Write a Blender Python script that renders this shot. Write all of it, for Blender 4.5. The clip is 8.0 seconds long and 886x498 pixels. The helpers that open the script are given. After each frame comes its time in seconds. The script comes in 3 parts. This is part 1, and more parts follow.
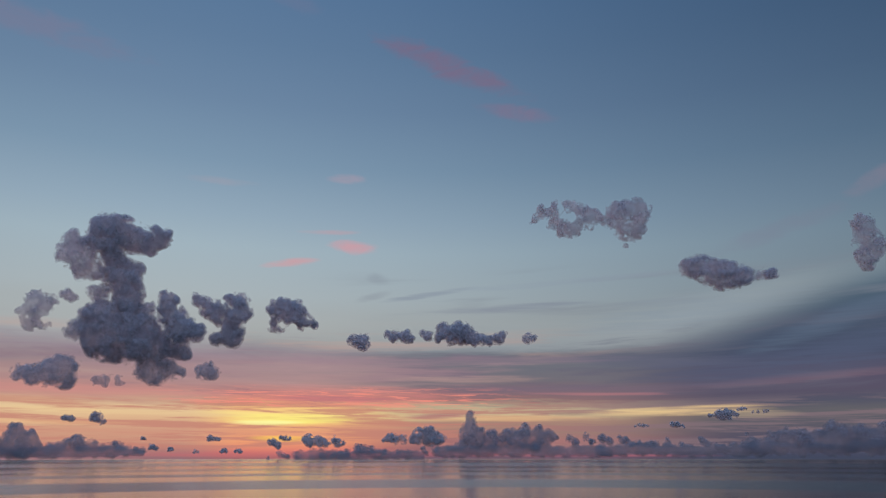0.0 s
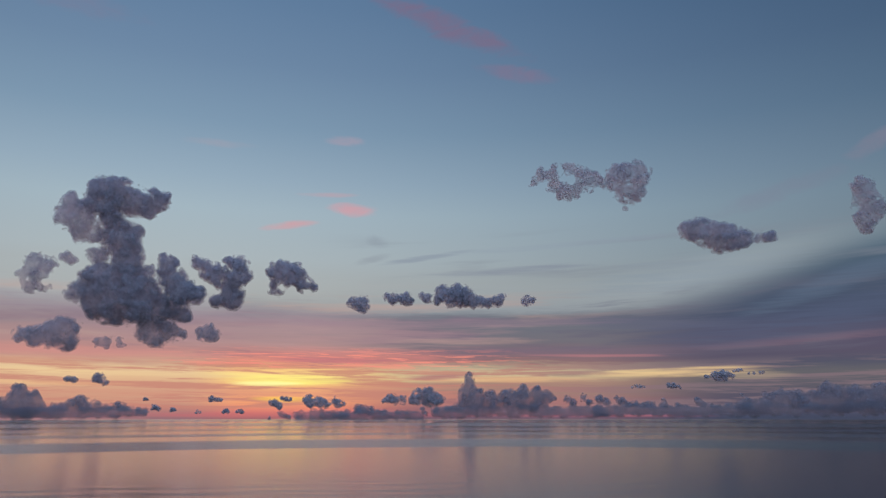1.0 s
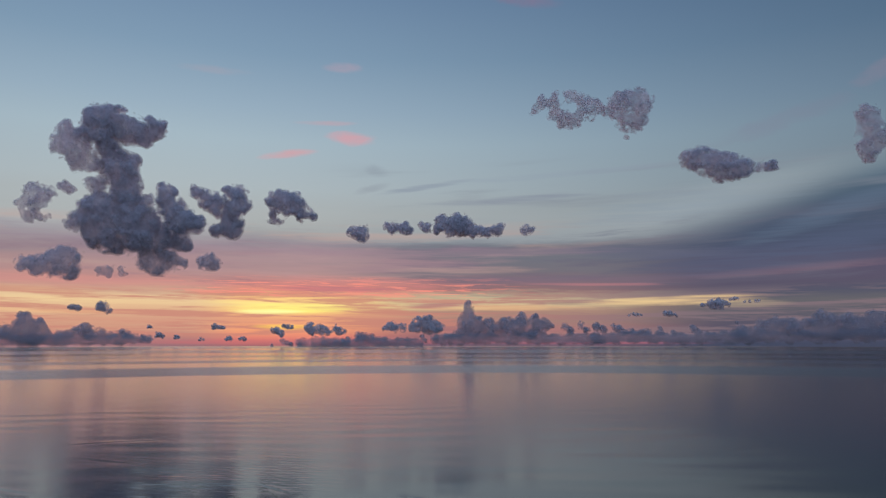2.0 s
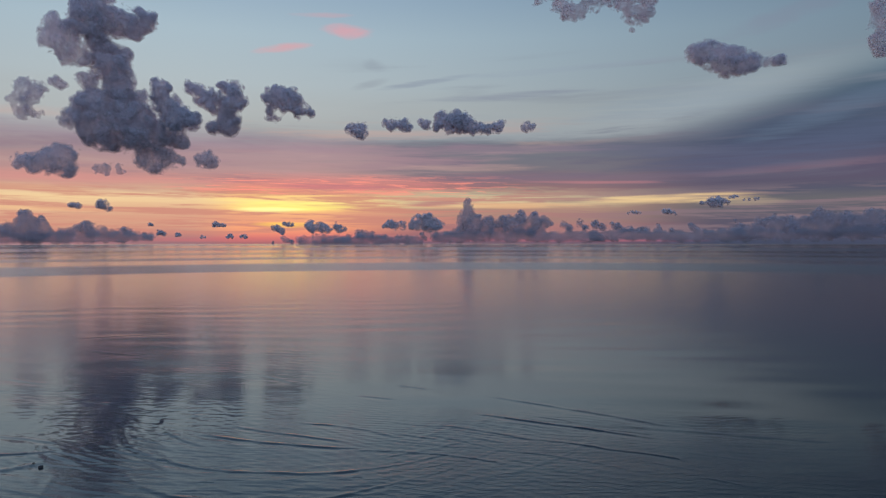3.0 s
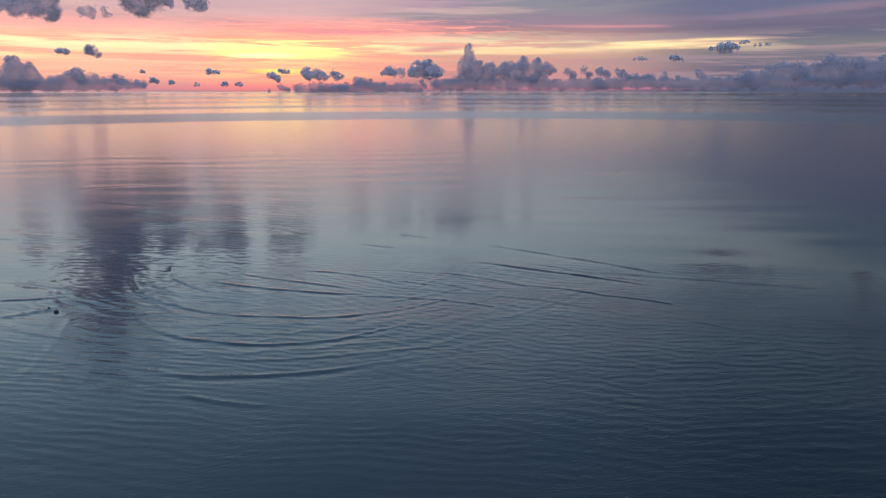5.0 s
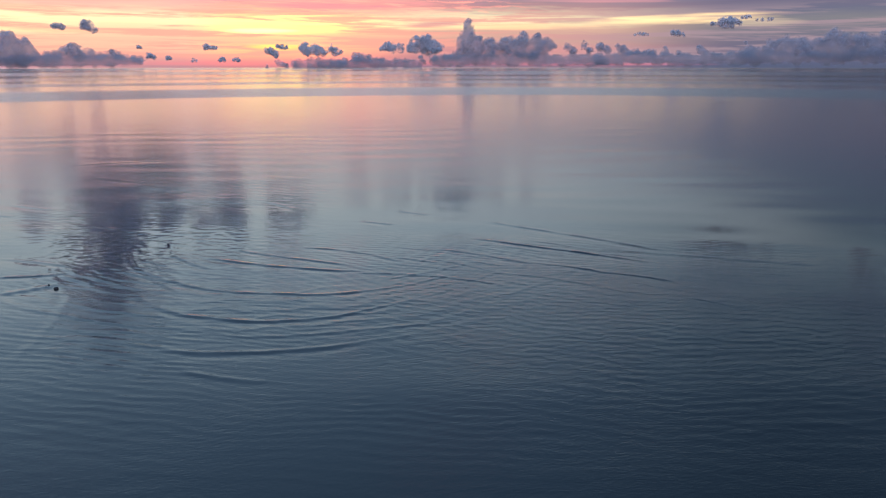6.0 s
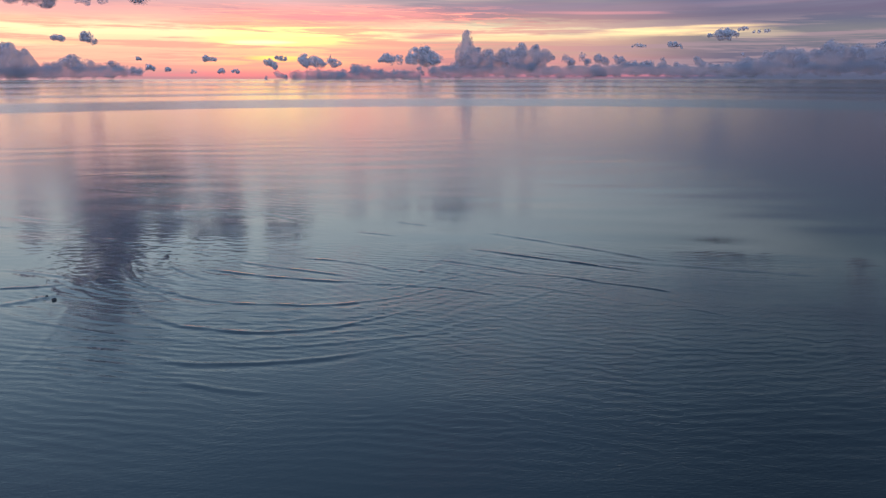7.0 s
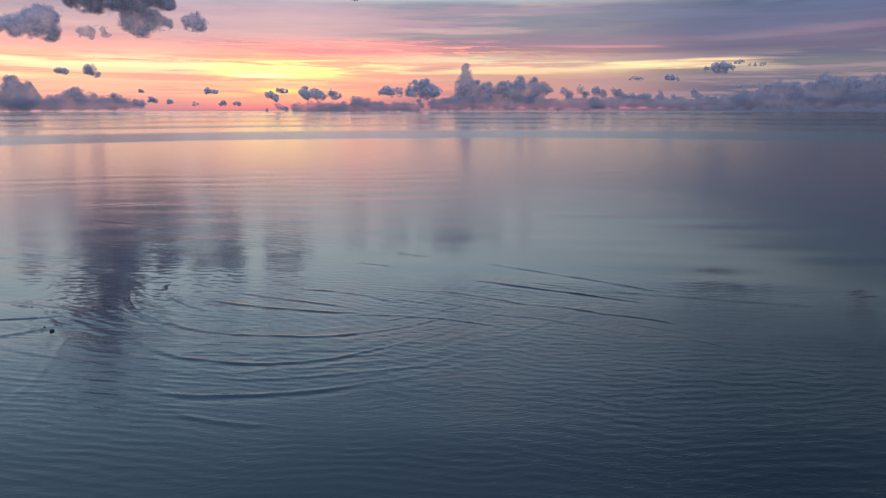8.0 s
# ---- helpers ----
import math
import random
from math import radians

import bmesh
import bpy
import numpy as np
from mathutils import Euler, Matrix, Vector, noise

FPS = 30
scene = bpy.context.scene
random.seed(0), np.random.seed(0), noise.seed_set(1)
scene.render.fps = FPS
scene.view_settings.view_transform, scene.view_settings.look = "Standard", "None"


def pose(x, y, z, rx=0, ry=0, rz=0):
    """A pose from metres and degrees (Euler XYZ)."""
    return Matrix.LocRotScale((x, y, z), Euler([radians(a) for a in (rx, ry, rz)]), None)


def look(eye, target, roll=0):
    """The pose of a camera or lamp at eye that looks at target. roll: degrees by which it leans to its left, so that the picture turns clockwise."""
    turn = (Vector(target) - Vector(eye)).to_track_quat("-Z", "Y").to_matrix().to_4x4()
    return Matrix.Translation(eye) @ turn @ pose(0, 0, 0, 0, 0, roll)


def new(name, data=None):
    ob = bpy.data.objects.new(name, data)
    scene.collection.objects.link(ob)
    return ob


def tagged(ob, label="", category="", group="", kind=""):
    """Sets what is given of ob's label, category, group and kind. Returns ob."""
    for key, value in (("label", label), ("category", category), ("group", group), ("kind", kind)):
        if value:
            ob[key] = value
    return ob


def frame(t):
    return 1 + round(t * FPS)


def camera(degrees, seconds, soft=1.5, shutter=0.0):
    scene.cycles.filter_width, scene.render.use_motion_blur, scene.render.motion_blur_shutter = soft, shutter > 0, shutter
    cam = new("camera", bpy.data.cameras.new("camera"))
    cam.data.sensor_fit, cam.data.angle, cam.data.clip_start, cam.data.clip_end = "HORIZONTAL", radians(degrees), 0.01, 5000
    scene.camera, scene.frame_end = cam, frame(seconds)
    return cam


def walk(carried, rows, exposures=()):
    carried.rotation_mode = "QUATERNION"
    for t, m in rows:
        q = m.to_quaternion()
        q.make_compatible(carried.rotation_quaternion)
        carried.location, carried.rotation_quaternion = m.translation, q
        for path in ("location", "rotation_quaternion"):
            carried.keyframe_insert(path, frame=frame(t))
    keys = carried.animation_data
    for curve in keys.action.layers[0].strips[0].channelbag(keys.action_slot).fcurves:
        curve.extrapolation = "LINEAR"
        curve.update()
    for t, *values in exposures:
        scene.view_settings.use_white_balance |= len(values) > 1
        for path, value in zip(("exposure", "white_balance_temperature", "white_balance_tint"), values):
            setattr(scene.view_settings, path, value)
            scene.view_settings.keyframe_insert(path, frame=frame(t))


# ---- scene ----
EYE_Z = 25.0          # flying height over the water
SEA_R = 4950.0        # the sea's edge
DIP = math.degrees(math.atan(EYE_Z / SEA_R))   # the seen horizon lies this far under the level

cam = camera(62.41, 8.0, soft=1.2)
scene.cycles.transparent_max_bounces = 64
ROWS = [  # seconds, heading to the right, tilt over the seen horizon
    (0.0, 0.00, 16.01), (0.5, 0.04, 14.87), (1.0, 0.07, 13.09), (2.5, 0.13, 3.81), (3.0, 0.14, -0.42), (3.5, 0.13, -4.28),
    (4.0, 0.14, -7.49), (4.5, 0.13, -10.11), (6.0, 0.19, -13.94), (6.5, 0.26, -13.85), (7.0, 0.30, -13.10), (7.5, 0.33, -11.71),
    (8.0, 0.34, -10.69)]
walk(cam, [(t, pose(0, 0, EYE_Z, 90 + tilt - DIP, 0, -head)) for t, head, tilt in ROWS],
     exposures=[(0.0, 0.0), (1.0, 0.05), (2.5, 0.12), (3.5, 0.28), (4.5, 0.68), (6.0, 0.97), (6.5, 0.98), (7.0, 0.95), (8.0, 0.88)])


# ---- small helpers ----
def lin(r, g, b):
    return tuple(((c / 255 + 0.055) / 1.055) ** 2.4 if c > 10 else c / 255 / 12.92 for c in (r, g, b)) + (1.0,)


class Nodes:
    """Short ways to set up a node tree."""

    def __init__(self, tree):
        self.tree = tree
        tree.nodes.clear()

    def add(self, kind, **props):
        n = self.tree.nodes.new(kind)
        for k, v in props.items():
            setattr(n, k, v)
        return n

    def put(self, socket, value):
        if isinstance(value, bpy.types.NodeSocket):
            self.tree.links.new(value, socket)
        elif value is not None:
            socket.default_value = value

    def math(self, op, *args, clamp=False):
        n = self.add("ShaderNodeMath", operation=op, use_clamp=clamp)
        for i, a in enumerate(args):
            self.put(n.inputs[i], a)
        return n.outputs[0]

    def step(self, value, lo, hi, a=0.0, b=1.0):
        n = self.add("ShaderNodeMapRange", interpolation_type="SMOOTHSTEP")
        for i, v in enumerate((value, lo, hi, a, b)):
            self.put(n.inputs[i], v)
        return n.outputs[0]

    def mix(self, f, a, b, blend="MIX"):
        n = self.add("ShaderNodeMix", data_type="RGBA", blend_type=blend)
        n.clamp_factor = True
        self.put(n.inputs[0], f), self.put(n.inputs[6], a), self.put(n.inputs[7], b)
        return n.outputs[2]

    def ramp(self, value, stops):
        n = self.add("ShaderNodeValToRGB")
        r = n.color_ramp
        r.interpolation = "LINEAR"
        while len(r.elements) < len(stops):
            r.elements.new(0.5)
        for el, (p, c) in zip(r.elements, stops):
            el.position, el.color = p, c
        self.put(n.inputs[0], value)
        return n.outputs[0]

    def vec(self, x=0.0, y=0.0, z=0.0):
        n = self.add("ShaderNodeCombineXYZ")
        for i, v in enumerate((x, y, z)):
            self.put(n.inputs[i], v)
        return n.outputs[0]

    def noise(self, vector, scale=1.0, detail=4.0, rough=0.55, distortion=0.0):
        n = self.add("ShaderNodeTexNoise")
        self.put(n.inputs["Vector"], vector)
        for k, v in (("Scale", scale), ("Detail", detail), ("Roughness", rough), ("Distortion", distortion)):
            self.put(n.inputs[k], v)
        return n.outputs["Fac"]


# ---- sky ----
SUN_AZ, SUN_EL = -12.0, -2.0


def make_sky():
    world = bpy.data.worlds.new("dusk_sky")
    scene.world = world
    world.use_nodes = True
    n = Nodes(world.node_tree)
    d = n.add("ShaderNodeSeparateXYZ")
    n.put(d.inputs[0], n.add("ShaderNodeTexCoord").outputs["Generated"])
    az = n.math("DEGREES", n.math("ARCTAN2", d.outputs[0], d.outputs[1]))
    el = n.math("ADD", n.math("DEGREES", n.math("ARCSINE", d.outputs[2])), DIP)

    # clear air: bright low down and towards the set sun, dark blue above and behind
    clear = n.ramp(n.math("DIVIDE", el, 90), [(p / 90, lin(*c)) for p, c in (
        (0, (158, 158, 158)), (9.5, (162, 167, 168)), (12, (162, 175, 182)), (15.6, (155, 175, 188)), (18, (142, 165, 184)),
        (22, (120, 147, 172)), (26.5, (104, 131, 161)), (31, (92, 121, 154)), (35, (84, 115, 151)), (60, (70, 100, 140)), (90, (60, 90, 132)))])
    glow = n.math("EXPONENT", n.math("MULTIPLY", n.math("POWER", n.math("DIVIDE", n.math("ADD", az, 22), 50), 2), -1))
    side = n.math("MULTIPLY_ADD", glow, 0.95, 0.24)
    behind = n.step(n.math("ABSOLUTE", az), 50, 130)
    east = n.ramp(n.math("DIVIDE", el, 90), [(p / 90, lin(*c)) for p, c in (     # the earth's shadow, and the rosy arch over it
        (0, (80, 92, 130)), (6, (102, 110, 146)), (14, (136, 139, 173)), (25, (145, 154, 190)), (45, (114, 138, 180)), (90, (60, 90, 132)))])
    clear = n.mix(1.0, clear, n.vec(side, n.math("POWER", side, 0.85), n.math("POWER", side, 0.7)), "MULTIPLY")
    clear = n.mix(behind, clear, n.mix(1.0, east, (1.16, 1.21, 1.16, 1), "MULTIPLY"))
    air = n.add("ShaderNodeTexSky", sky_type="NISHITA", sun_disc=False, sun_elevation=radians(SUN_EL), sun_rotation=radians(SUN_AZ))
    dim = n.mix(1.0, air.outputs[0], (0.07, 0.07, 0.07, 1), "MULTIPLY")
    clear = n.mix(0.1, clear, dim)

    # layered stratus, drawn out along the horizon
    long_n = n.noise(n.vec(n.math("MULTIPLY", az, 0.05), n.math("MULTIPLY", el, 0.55), 3.1), 1.0, 5.0, 0.6)
    fine_n = n.noise(n.vec(n.math("MULTIPLY", az, 0.22), n.math("MULTIPLY", el, 2.2), 7.7), 1.0, 5.0, 0.62, 0.4)
    wave = n.math("MULTIPLY_ADD", n.math("SUBTRACT", long_n, 0.5), 1.5, n.math("MULTIPLY", n.math("SUBTRACT", fine_n, 0.5), 0.8))
    e2 = n.math("ADD", el, n.math("MULTIPLY", wave, n.step(el, 0.2, 4.0, 0.25, 1.0)))
    pos = n.math("DIVIDE", n.math("ADD", e2, 1), 17)

    def layer(stops):
        return n.ramp(pos, [((p + 1) / 17, lin(*c)) for p, c in stops])

    left = layer(((0.1, (150, 109, 115)), (0.6, (171, 120, 119)), (1.3, (204, 150, 127)), (2.0, (207, 160, 133)), (2.8, (220, 178, 140)), (3.4, (229, 198, 153)),
                  (4.0, (200, 158, 136)), (4.6, (183, 136, 132)), (5.6, (173, 138, 137)), (6.6, (152, 132, 137)), (8.0, (153, 147, 154)), (9.0, (168, 171, 173)), (10.4, (168, 181, 187)), (13, (162, 184, 194))))
    sun = layer(((0.1, (164, 104, 107)), (0.6, (220, 126, 112)), (1.3, (240, 160, 116)), (2.0, (230, 160, 122)), (2.6, (240, 180, 124)), (3.1, (252, 224, 140)), (3.6, (246, 202, 132)),
                 (4.1, (213, 142, 121)), (4.7, (183, 129, 126)), (5.6, (173, 138, 134)), (6.5, (152, 134, 137)), (7.8, (146, 136, 145)), (8.9, (158, 160, 161)), (10.2, (168, 177, 180))))
    right = layer(((0.1, (106, 86, 102)), (0.6, (134, 98, 107)), (1.3, (165, 114, 114)), (2.0, (155, 124, 116)), (2.7, (168, 134, 119)), (3.3, (204, 186, 147)), (3.8, (181, 166, 139)),
                   (4.3, (138, 108, 111)), (4.9, (122, 105, 115)), (5.6, (114, 109, 118)), (6.6, (110, 111, 121)), (7.6, (104, 107, 119)), (8.4, (143, 150, 156)), (9.8, (155, 165, 170))))
    far = layer(((0.1, (66, 72, 93)), (0.8, (75, 75, 95)), (1.6, (86, 82, 99)), (2.6, (93, 92, 101)), (3.3, (99, 97, 103)), (4.0, (83, 84, 101)), (4.8, (88, 82, 101)),
                 (5.6, (88, 82, 103)), (7.0, (72, 79, 101)), (9.0, (72, 84, 105)), (11.0, (77, 95, 113)), (13.0, (86, 109, 127)), (15, (101, 125, 144))))
    low = n.mix(n.step(az, -19.5, -14.5), left, sun)
    low = n.mix(n.step(az, -10.5, 0), low, right)
    lean = n.math("MULTIPLY_ADD", n.math("MAXIMUM", n.math("SUBTRACT", el, 7.4), 0.0), -2.7, az)     # the dark sheet climbs to the right
    low = n.mix(n.step(lean, 10, 22), low, far)
    back = n.step(n.math("ABSOLUTE", n.math("SUBTRACT", az, SUN_AZ)), 40, 120, 1.0, 0.7)
    low = n.mix(1.0, low, n.vec(back, back, back), "MULTIPLY")
    top = n.step(az, 8, 30, 9.6, 12.5)
    cover = n.step(e2, n.math("ADD", top, 1.5), n.math("SUBTRACT", top, 1.6))
    sky = n.mix(n.math("MULTIPLY", cover, n.math("MULTIPLY_ADD", behind, -0.7, 1.0)), clear, low)

    # uneven thickness of the sheet
    thick = n.noise(n.vec(n.math("MULTIPLY", az, 0.07), n.math("MULTIPLY", n.math("SUBTRACT", el, n.math("MULTIPLY", az, 0.02)), 0.75), 12.4), 1.0, 5.0, 0.6, 0.3)
    sheet = n.math("MULTIPLY", n.step(el, 4.2, 5.4), n.step(el, 10.5, 8.6))
    sky = n.mix(n.math("MULTIPLY", sheet, n.step(thick, 0.5, 0.7, 0.0, 0.55)), sky, n.mix(n.step(az, 2, 20), lin(186, 158, 150), lin(104, 104, 120)))
    sky = n.mix(n.math("MULTIPLY", sheet, n.step(thick, 0.48, 0.3, 0.0, 0.5)), sky, n.mix(n.step(az, -2, 16), lin(128, 106, 126), lin(78, 82, 108)))

    # mauve strips of cloud across the glow
    strip_n = n.noise(n.vec(n.math("MULTIPLY", az, 0.09), n.math("MULTIPLY", n.math("ADD", el, n.math("MULTIPLY", az, 0.008)), 1.9), 6.2), 1.0, 5.0, 0.62, 0.3)
    strips = n.math("MULTIPLY", n.step(strip_n, 0.45, 0.57), n.math("MULTIPLY", n.step(el, 0.3, 1.0), n.step(el, 4.6, 3.6)))
    sky = n.mix(n.math("MULTIPLY", strips, n.math("MULTIPLY", back, 0.8)), sky, n.mix(n.step(az, -4, 20), lin(196, 130, 116), lin(128, 110, 118)))

    # lit ripples of a high layer above the glow
    rip = n.noise(n.vec(n.math("MULTIPLY", az, 0.30), n.math("MULTIPLY", n.math("ADD", el, n.math("MULTIPLY", az, 0.015)), 5.5), 1.3), 1.0, 5.0, 0.66, 0.6)
    band = n.math("MULTIPLY", n.step(el, 3.4, 4.2), n.step(el, 5.6, 4.7))
    reach = n.math("MULTIPLY", n.step(az, -23, -15), n.step(az, 9, -1))
    sky = n.mix(n.math("MULTIPLY", n.math("MULTIPLY", n.step(rip, 0.51, 0.60), band), n.math("MULTIPLY", reach, 0.85)), sky, lin(246, 146, 130))
    sky = n.mix(n.math("MULTIPLY", n.math("MULTIPLY", n.step(rip, 0.46, 0.34), band), n.math("MULTIPLY", reach, 0.7)), sky, lin(150, 108, 122))

    # grey veils drawn across the clear strip
    veil_n = n.noise(n.vec(n.math("MULTIPLY", az, 0.06), n.math("MULTIPLY", n.math("SUBTRACT", el, n.math("MULTIPLY", az, 0.04)), 0.85), 9.3), 1.0, 4.0, 0.5)
    veil = n.math("MULTIPLY", n.step(veil_n, 0.5, 0.72), n.math("MULTIPLY", n.step(el, 10, 11.2), n.step(el, 15, 12.5)))
    sky = n.mix(n.math("MULTIPLY", veil, n.math("MULTIPLY", n.step(az, -12, 0), 0.6)), sky, lin(126, 132, 144))

    # strips of the low layers, and high ice-cloud wisps still lit pink
    soft = n.noise(n.vec(n.math("MULTIPLY", az, 0.35), n.math("MULTIPLY", el, 0.9), 5.5), 1.0, 4.0, 0.6, 0.6)
    drawn = n.noise(n.vec(n.math("MULTIPLY", az, 0.16), n.math("MULTIPLY", el, 3.2), 2.5), 1.0, 5.0, 0.62, 0.5)
    for ragged, strips in ((drawn, STREAKS), (soft, WISPS)):
        ragged = n.math("MULTIPLY", n.math("SUBTRACT", ragged, 0.5), 2.8)
        for a0, e0, lean, half, thick, colour, amount in strips:
            c, s = math.cos(radians(lean)), math.sin(radians(lean))
            k = math.cos(radians(e0))
            da, de = n.math("MULTIPLY", n.math("SUBTRACT", az, a0), k), n.math("SUBTRACT", el, e0)
            u = n.math("DIVIDE", n.math("MULTIPLY_ADD", da, c, n.math("MULTIPLY", de, s)), half)
            v = n.math("DIVIDE", n.math("MULTIPLY_ADD", de, c, n.math("MULTIPLY", da, -s)), thick)
            q = n.math("MULTIPLY_ADD", u, u, n.math("MULTIPLY_ADD", v, v, ragged))
            sky = n.mix(n.math("MULTIPLY", n.step(q, 1.5, -0.4), amount), sky, lin(*colour))

    bg = n.add("ShaderNodeBackground")
    n.put(bg.inputs[0], sky)
    n.put(bg.inputs[1], 1.0)
    n.put(n.add("ShaderNodeOutputWorld").inputs[0], bg.outputs[0])


WISPS = [  # heading, height, lean, half length, half thickness, colour, amount
    (0.4, 30.0, -22, 5.6, 1.0, (122, 104, 130), 0.75), (6.4, 26.4, -12, 2.9, 0.6, (128, 112, 138), 0.6),
    (-7.3, 16.0, -4, 1.9, 0.5, (212, 152, 160), 0.7), (-12.2, 14.6, 8, 2.0, 0.32, (206, 156, 162), 0.75),
    (-9.2, 17.1, 2, 2.2, 0.2, (184, 158, 168), 0.6), (-8.0, 21.3, 0, 1.4, 0.4, (176, 152, 166), 0.5),
    (-18.0, 20.4, 0, 2.6, 0.3, (164, 156, 168), 0.35), (-32.5, 29.0, -6, 6.5, 1.1, (122, 122, 148), 0.55),
    (-31.0, 33.5, 8, 3.0, 0.8, (130, 128, 150), 0.4), (33.5, 18.9, 22, 3.2, 0.7, (134, 126, 144), 0.45),
    (26.0, 16.0, 14, 5.0, 0.7, (122, 124, 144), 0.3), (-14.0, 34.5, -25, 3.0, 0.9, (108, 118, 148), 0.4),
    (-5.3, 13.6, -10, 1.0, 0.5, (136, 146, 158), 0.55), (-5.6, 12.2, 15, 1.5, 0.3, (140, 148, 158), 0.5)]
STREAKS = [  # drawn-out strips of the low layers, given like the wisps
    (-7.3, 4.50, 0, 9.50, 0.85, (232, 142, 128), 0.55), (-25.5, 4.70, 0, 9.50, 0.60, (214, 148, 136), 0.4),
    (-11.0, 6.40, 0, 15.0, 1.40, (180, 144, 148), 0.5), (19.0, 10.6, 6, 8.5, 1.30, (132, 146, 160), 0.5),
    (2.01, 5.88, 0, 5.66, 0.30, (196, 160, 150), 0.35), (17.06, 3.35, 1, 6.20, 0.37, (232, 198, 146), 0.95), (22.41, 3.05, 0, 3.20, 0.28, (190, 168, 140), 0.5),
    (4.14, 2.95, 0, 8.60, 0.26, (232, 184, 136), 0.6), (-11.67, 2.81, 0, 4.43, 0.46, (255, 240, 130), 0.95), (-13.30, 2.59, 0, 2.52, 0.21, (255, 252, 170), 0.8),
    (-12.00, 1.42, 0, 2.31, 0.25, (255, 205, 90), 0.8), (-24.54, 3.23, -1, 9.05, 0.20, (232, 198, 150), 0.6), (-28.60, 2.45, 0, 5.30, 0.19, (236, 190, 140), 0.5),
    (-7.95, 4.39, 0, 5.59, 0.26, (170, 110, 122), 0.6), (-0.39, 3.13, 2, 2.81, 0.22, (165, 106, 114), 0.75), (-21.84, 1.93, 0, 9.97, 0.32, (208, 142, 122), 0.55),
    (-3.61, 2.28, 0, 6.87, 0.21, (214, 148, 124), 0.5), (11.44, 4.72, -1, 4.90, 0.13, (206, 132, 136), 0.5), (25.96, 5.45, 3, 6.67, 0.35, (128, 104, 118), 0.55),
    (9.35, 5.05, 0, 13.73, 0.39, (124, 106, 122), 0.45), (15.74, 7.00, -3, 7.17, 0.59, (98, 100, 120), 0.75), (23.50, 6.27, 3, 8.83, 1.04, (84, 90, 114), 0.7),
    (28.57, 9.28, 17, 5.83, 0.78, (92, 108, 130), 0.6), (29.70, 7.46, 8, 5.74, 0.96, (82, 92, 118), 0.6), (-1.09, 12.43, 9, 3.76, 0.22, (132, 142, 158), 0.6),
    (5.21, 11.33, 3, 6.59, 0.31, (122, 128, 146), 0.6), (9.73, 13.21, 3, 9.60, 0.26, (138, 150, 166), 0.35), (-11.93, 0.33, 0, 20.02, 0.21, (204, 108, 112), 0.5),
    (12.42, 0.25, 0, 7.08, 0.12, (176, 100, 112), 0.7), (9.68, 3.25, -1, 2.04, 0.13, (138, 110, 112), 0.6), (-23.98, 4.60, 0, 9.94, 0.36, (204, 142, 136), 0.45),
    (-20.51, 7.54, -1, 12.34, 0.37, (150, 134, 146), 0.5), (1.59, 7.26, 0, 11.37, 0.48, (150, 126, 140), 0.5)]
make_sky()

sun_lamp = new("sun", bpy.data.lights.new("sun", "SUN"))
sun_lamp.data.energy, sun_lamp.data.angle, sun_lamp.data.color = 0.4, radians(2), (1.0, 0.45, 0.30)
sun_lamp.matrix_world = look((0, 0, 0), (-math.sin(radians(SUN_AZ)), -math.cos(radians(SUN_AZ)), -math.tan(radians(SUN_EL))))   # just set: it reaches the clouds alone


# ---- materials ----
def material(name):
    mat = bpy.data.materials.new(name)
    mat.use_nodes = True
    return mat, Nodes(mat.node_tree)


def make_cloud_material(dense, pale, dark):
    """Vapour of which one shell hides so much of what lies behind it."""
    mat, n = material("cloud_vapour")
    pos = n.add("ShaderNodeNewGeometry").outputs["Position"]
    tone = n.mix(n.noise(pos, 0.012, 3.0), dark, pale)
    diff, trans, clear = n.add("ShaderNodeBsdfDiffuse"), n.add("ShaderNodeBsdfTranslucent"), n.add("ShaderNodeBsdfTransparent")
    n.put(diff.inputs[0], tone), n.put(trans.inputs[0], tone)
    both, veil = n.add("ShaderNodeMixShader"), n.add("ShaderNodeMixShader")
    n.put(both.inputs[0], 0.62), n.put(both.inputs[1], diff.outputs[0]), n.put(both.inputs[2], trans.outputs[0])
    held = n.step(n.noise(pos, 0.016, 4.0, 0.6), 0.3, 0.7, 0.5 * dense, min(1.5 * dense, 1))   # thicker and thinner
    n.put(veil.inputs[0], held), n.put(veil.inputs[1], clear.outputs[0]), n.put(veil.inputs[2], both.outputs[0])
    n.put(n.add("ShaderNodeOutputMaterial").inputs[0], veil.outputs[0])
    return mat


